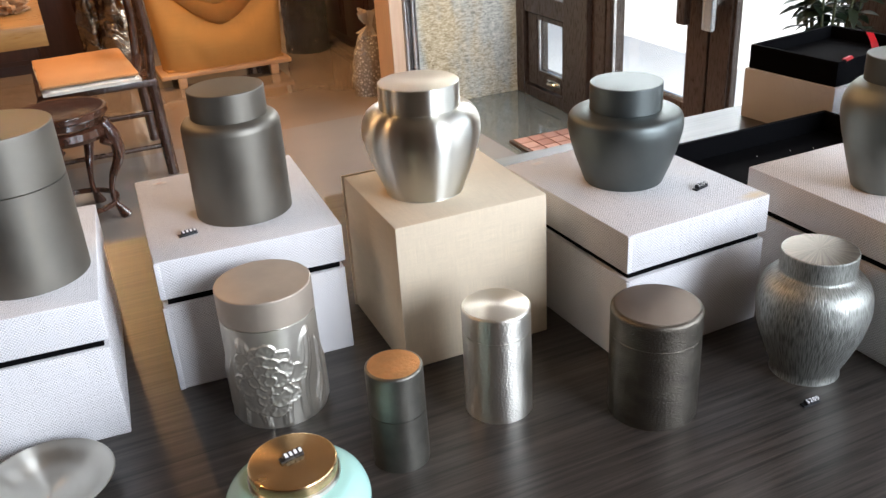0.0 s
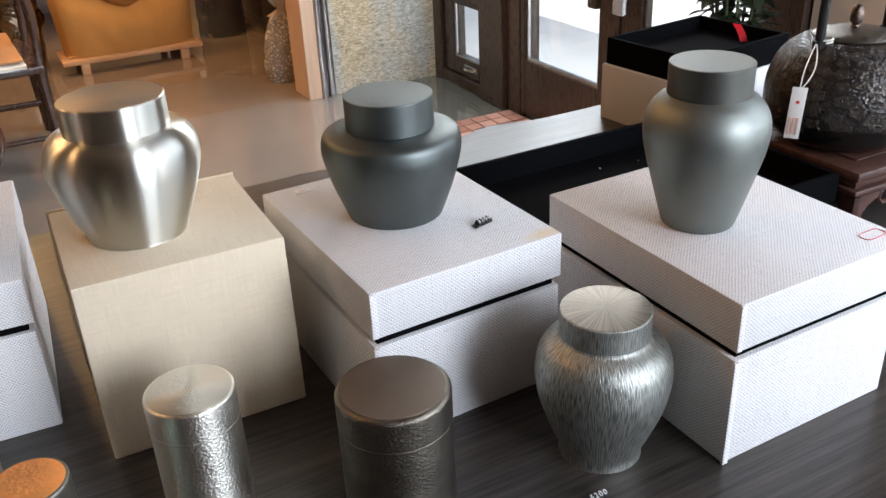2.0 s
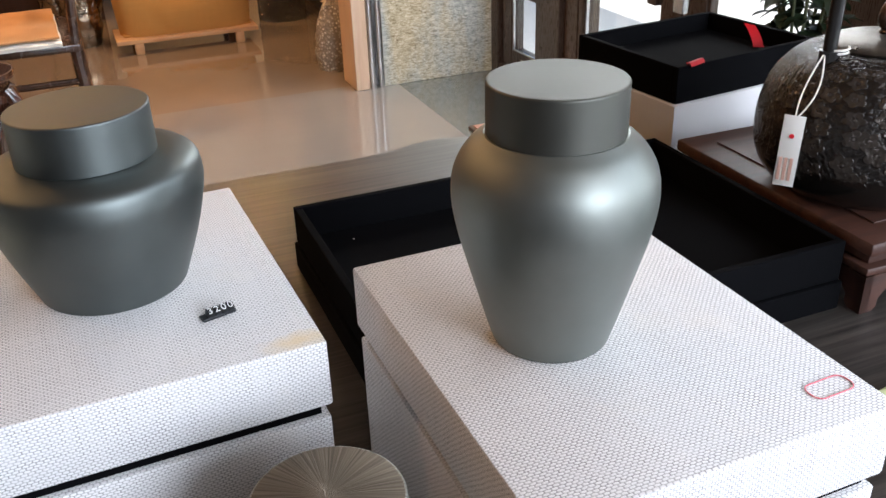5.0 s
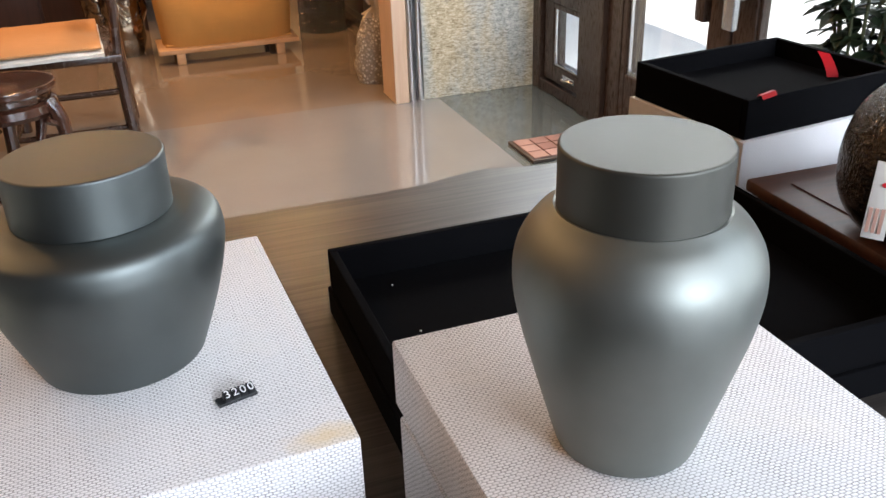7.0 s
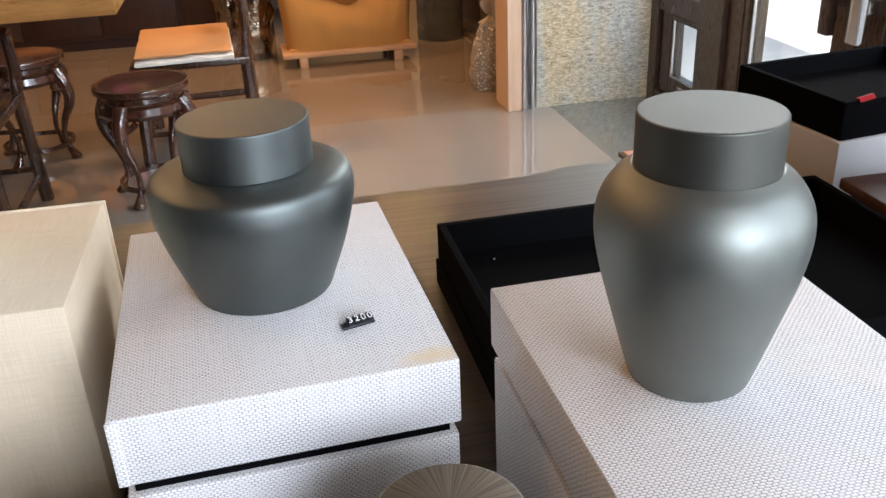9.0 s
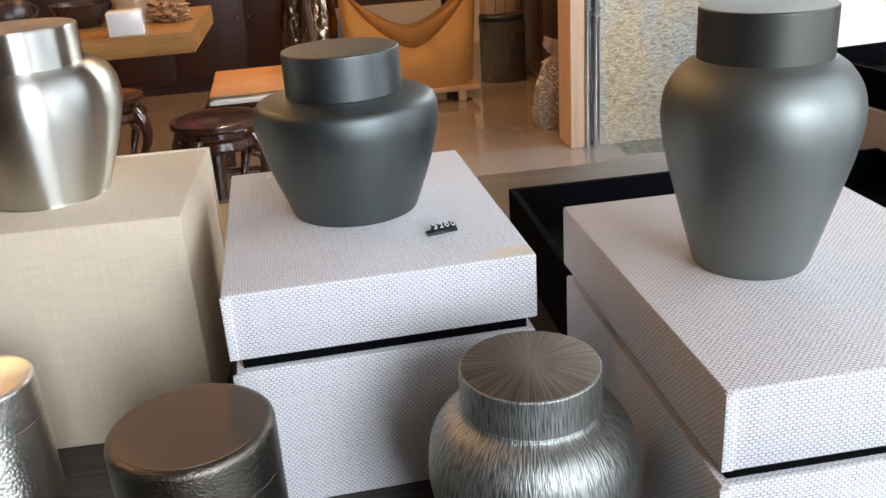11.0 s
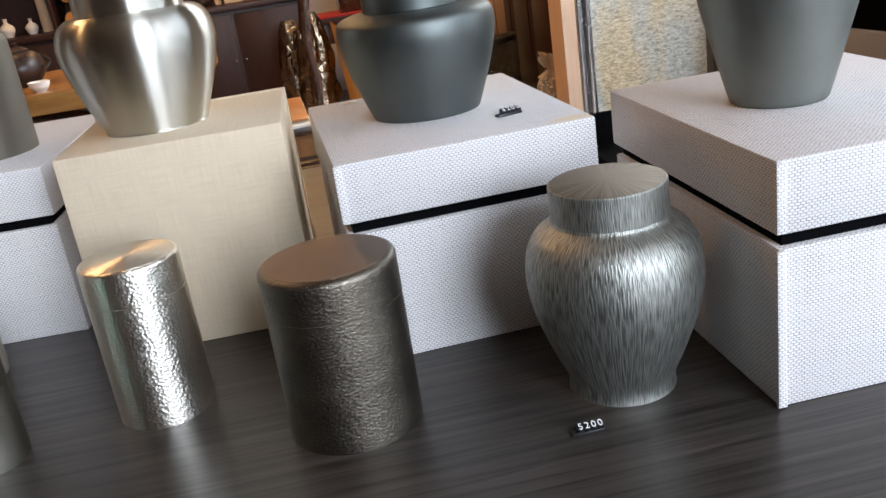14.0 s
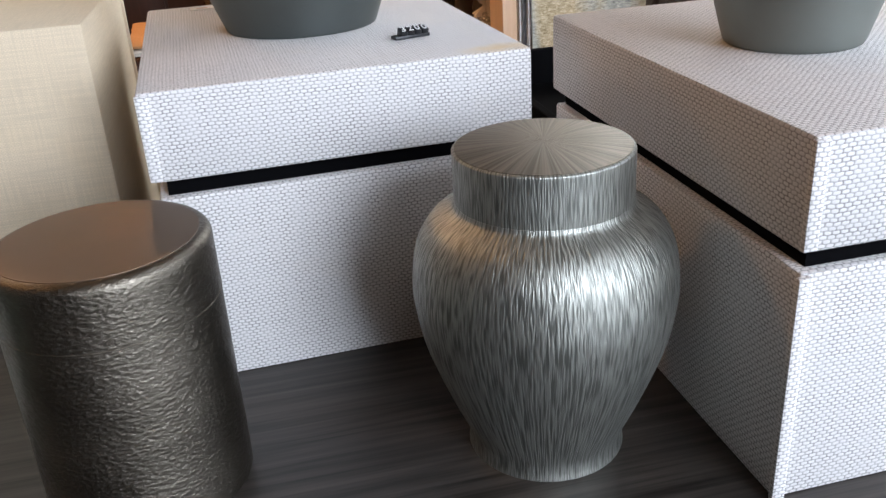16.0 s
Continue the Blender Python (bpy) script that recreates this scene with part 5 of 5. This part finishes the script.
for _x0 in (-0.757, -0.476):
    for _r, _xs in enumerate(((-0.069, 0.069), (0.0,), (-0.072, 0.068), (0.0,))):
        for _x in _xs:
            roll(_x0 + _x, 0.775 + 0.051 + 0.076 * _r)


def gift_pack(x, z, w, h, d, col, label):
    g = thing("gift_pack", x, 6.2, z, random.Random(int(x * 77)).uniform(-6, 6), label, "packet", "packets on the shelf")
    m = m_plain("pack_" + label.split()[0], col, 0.5, 0, 0.15, 30)
    part("carton", one_slab(-w / 2, w / 2, -d / 2, d / 2, 0, h, bevel=0.003), m, g)
    part("lid_band", one_slab(-w / 2 - 0.001, w / 2 + 0.001, -d / 2 - 0.001, d / 2 + 0.001, h * 0.72, h * 0.80), PAPER, g, smooth=0)


gift_pack(-0.272, 0.775, 0.06, 0.15, 0.06, (0.70, 0.12, 0.32), "pink standing tea packet")
gift_pack(-0.195, 0.775, 0.05, 0.22, 0.07, (0.40, 0.22, 0.10), "brown standing tea carton")
gift_pack(0.035, 0.775, 0.04, 0.15, 0.07, (0.58, 0.42, 0.25), "tan narrow tea carton")
gift_pack(0.135, 0.775, 0.12, 0.125, 0.05, (0.66, 0.54, 0.40), "cream square tea carton")
gift_pack(0.235, 0.775, 0.05, 0.15, 0.07, (0.62, 0.46, 0.28), "light brown tea carton")
gift_pack(0.455, 0.775, 0.05, 0.11, 0.05, (0.70, 0.16, 0.34), "pink small tea packet")


def small_planter(x, seed):
    """A dark pot with a tuft of pale-edged pointed leaves."""
    g = thing("small_planter", x, 6.2, 0.775, 0, "small dark pot with a tuft of green leaves", "planter", "planters on the shelf")
    part("pot", lathe([(0, 0.001), (0.030, 0)] + spline(((0.030, 0.001), (0.048, 0.020), (0.050, 0.040), (0.044, 0.055)), 16) + [(0.040, 0.055), (0.038, 0.050), (0, 0.050)], 28), CLAY, g)
    rn = random.Random(seed)
    bm = bmesh.new()
    for _ in range(46):
        t, p = rn.uniform(0, 6.28), rn.uniform(0.1, 1.15)
        way = Vector((math.cos(t) * math.sin(p), math.sin(t) * math.sin(p), math.cos(p)))
        side = way.cross(Vector((0, 0, 1))).normalized()
        up = side.cross(way)
        n, w = rn.uniform(0.045, 0.085), rn.uniform(0.005, 0.009)
        o = Vector((way.x * 0.02, way.y * 0.02, 0.050))
        v = [bm.verts.new(q) for q in (o, o + way * n * 0.5 + side * w + up * 0.004, o + way * n - Vector((0, 0, 0.012)), o + way * n * 0.5 - side * w + up * 0.004, o + way * n * 0.5 - up * 0.003)]
        for i, j, k in ((0, 1, 4), (1, 2, 4), (2, 3, 4), (3, 0, 4), (0, 3, 1), (1, 3, 2)):
            bm.faces.new((v[i], v[j], v[k]))
    part("leaves", bm, m_plain("tuft_leaf", (0.20, 0.30, 0.12), 0.5, 0, 0.6, 60), g, "green leaves")


small_planter(-0.06, 3)
small_planter(0.345, 8)
pot_things = ((-1.366, 0.042), (-1.244, 0.045), (-1.10, 0.038))
for _x, _r in pot_things:
    v = thing("vase", _x, 6.2, 0.775, 0, "small white porcelain vase on the shelf", "vase", "vases on the shelf")
    part("body", lathe([(0, 0.001), (_r * 0.6, 0)] + spline(((_r * 0.6, 0.001), (_r, _r * 0.9), (_r * 0.8, _r * 1.5), (_r * 0.3, _r * 1.9), (_r * 0.28, _r * 2.4), (_r * 0.4, _r * 2.5)), 24), 32), CERAMIC, v)
pl_ = thing("scroll_tube", -1.01, 6.22, 0.775, 0, "pale upright scroll tube on the shelf", "tube")
part("tube", lathe(cyl_profile(0.035, 0, 0.40, 0.004), 24), m_plain("pale_card", (0.66, 0.52, 0.36), 0.5), pl_)

# console with a red cloth
co = thing("console_table", 1.04, 6.2, 0, 0, "dark low console table with a red cloth edge", "console")
part("top", one_slab(-0.42, 0.42, -0.2, 0.2, 0.56, 0.60, bevel=0.004), DARKWOOD, co)
for _x in (-0.38, 0.38):
    for _y in (-0.17, 0.17):
        part("leg", one_slab(_x - 0.02, _x + 0.02, _y - 0.02, _y + 0.02, 0, 0.56, bevel=0.003), DARKWOOD, co)
part("apron", one_slab(-0.36, 0.36, -0.185, -0.17, 0.44, 0.56, bevel=0.002), DARKWOOD, co)
rc = thing("red_cloth", 1.04, 6.2, 0.6, 0, "red cloth runner on the console", "cloth")
part("cloth", one_slab(-0.40, 0.40, -0.203, 0.19, 0.0, 0.012, bevel=0.003), m_plain("red_cloth", (0.30, 0.02, 0.02), 0.8), rc)
ch = thing("wooden_chest", 1.06, 6.21, 0.612, 0, "dark wooden chest on the red cloth", "chest")
part("body", one_slab(-0.28, 0.28, -0.15, 0.15, 0, 0.16, bevel=0.006), RED_WOOD, ch)
part("lid", one_slab(-0.285, 0.285, -0.155, 0.155, 0.162, 0.22, bevel=0.008), RED_WOOD, ch)

# panelled wardrobe in the corner
wd = thing("wardrobe", 0, 0, 0, 0, "tall dark panelled wooden wardrobe", "wardrobe")
part("body", one_slab(1.86, 2.24, 4.5, 6.3, 0.05, 2.3, bevel=0.004), DARKWOOD, wd)
part("plinth", one_slab(1.88, 2.24, 4.52, 6.28, 0, 0.05), DARKWOOD, wd, smooth=0)
for _i in range(4):
    _y = 4.52 + 0.44 * _i
    _d = part("door", one_slab(1.84, 1.86, _y + 0.006, _y + 0.434, 0.08, 2.27, bevel=0.004), DARKWOOD, wd)
    for _z0, _z1 in ((0.18, 0.75), (0.85, 1.5), (1.6, 2.18)):
        part("panel", one_slab(1.832, 1.84, _y + 0.06, _y + 0.38, _z0, _z1, bevel=0.004), DARKWOOD, _d)

# ---------- door mat of clay tiles ----------
mt = thing("door_mat", 0, 0, 0, 0, "red clay tile mat in a dark frame before the door", "mat")
part("frame", one_slab(1.825, 2.235, 3.09, 3.315, 0.001, 0.012, bevel=0.002), m_plain("mat_dark", (0.06, 0.04, 0.03), 0.6), mt)
CLAYTILE = Mat("clay_tile", (0.32, 0.15, 0.105), 0.55)
_oi = CLAYTILE.t.nodes.new("ShaderNodeObjectInfo")
CLAYTILE.set("Base Color", CLAYTILE.mix(_oi.outputs["Random"], (0.24, 0.11, 0.08), (0.40, 0.23, 0.18)))
CLAYTILE.bump(CLAYTILE.noise(CLAYTILE.coord(), 60, 4), 0.002, 0.5)
_tile = mesh_of("tile", one_slab(-0.030, 0.030, -0.030, 0.030, 0, 0.006, bevel=0.002), CLAYTILE.m, 0)
for _i in range(6):
    for _j in range(3):
        o = new("tile", _tile)
        o.parent = mt
        o.matrix_basis = pose(1.867 + 0.0655 * _i, 3.135 + 0.0665 * _j, 0.012)


# ---------- plant beside the door ----------
LEAF = m_plain("leaf", (0.012, 0.024, 0.009), 0.5, 0, 0.35, 12)
BARK = m_plain("stem", (0.06, 0.07, 0.03), 0.6)


def leaf_mesh():
    bm = bmesh.new()
    n = 8
    rows = []
    for i in range(n + 1):
        s = i / n
        w = 0.024 * math.sin(math.pi * s ** 0.8) ** 0.8
        z = -0.03 * s * s
        rows.append([bm.verts.new((0.11 * s, -w, z + w * 0.3)), bm.verts.new((0.11 * s, 0, z)), bm.verts.new((0.11 * s, w, z + w * 0.3))])
    for a, b in zip(rows, rows[1:]):
        bm.faces.new((a[0], b[0], b[1], a[1]))
        bm.faces.new((a[1], b[1], b[2], a[2]))
    return mesh_of("leaf", bm, LEAF, 60)


pt = thing("potted_plant", 2.07, 1.95, 0, 0, "leafy green pot plant standing beside the door", "plant")
part("pot", lathe([(0, 0), (0.10, 0), (0.115, 0.02), (0.14, 0.24), (0.15, 0.25), (0.15, 0.27), (0.135, 0.27), (0.13, 0.24), (0, 0.235)], 40), CLAY, pt)
_leaf = leaf_mesh()
rp = random.Random(11)
for _i in range(9):
    a = rp.uniform(0, 6.28)
    lean = rp.uniform(0.02, 0.12)
    top = rp.uniform(0.75, 1.15)
    pts = arc_pts(lambda s: (0.03 * math.cos(a) + lean * s * s * math.cos(a), 0.03 * math.sin(a) + lean * s * s * math.sin(a), 0.23 + (top - 0.23) * s), 10)
    part("stem", tube(pts, 0.006, 6, 0.003), BARK, pt)
    for _k in range(40):
        s = 0.2 + 0.8 * (_k + rp.random()) / 40
        o = new("leaf", _leaf)
        o.parent = pt
        o.matrix_basis = pose(0.03 * math.cos(a) + lean * s * s * math.cos(a), 0.03 * math.sin(a) + lean * s * s * math.sin(a), 0.23 + (top - 0.23) * s, rp.uniform(-25, 25), rp.uniform(-35, 30), rp.uniform(0, 360)) @ Matrix.Scale(rp.uniform(0.45, 0.8), 4)

# kerb across the street
structure("kerb", one_slab(5.2, 5.4, -30, 30, -0.06, 0.03, bevel=0.01), PAVING, "grey stone kerb along the street", "kerb")
structure("opposite_wall", one_slab(14.0, 14.4, -30, 30, -0.06, 5.0), WHITE_WALL, "pale building wall across the street", "building")

# unseen round rims under the ceiling, added to house the warm fill lights
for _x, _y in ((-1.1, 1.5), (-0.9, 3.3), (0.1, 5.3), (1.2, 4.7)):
    cl = thing("fill_light_rim", _x, _y, 2.81, 0, "round metal rim added around an unseen warm fill light", "lamp", "ceiling lamps")
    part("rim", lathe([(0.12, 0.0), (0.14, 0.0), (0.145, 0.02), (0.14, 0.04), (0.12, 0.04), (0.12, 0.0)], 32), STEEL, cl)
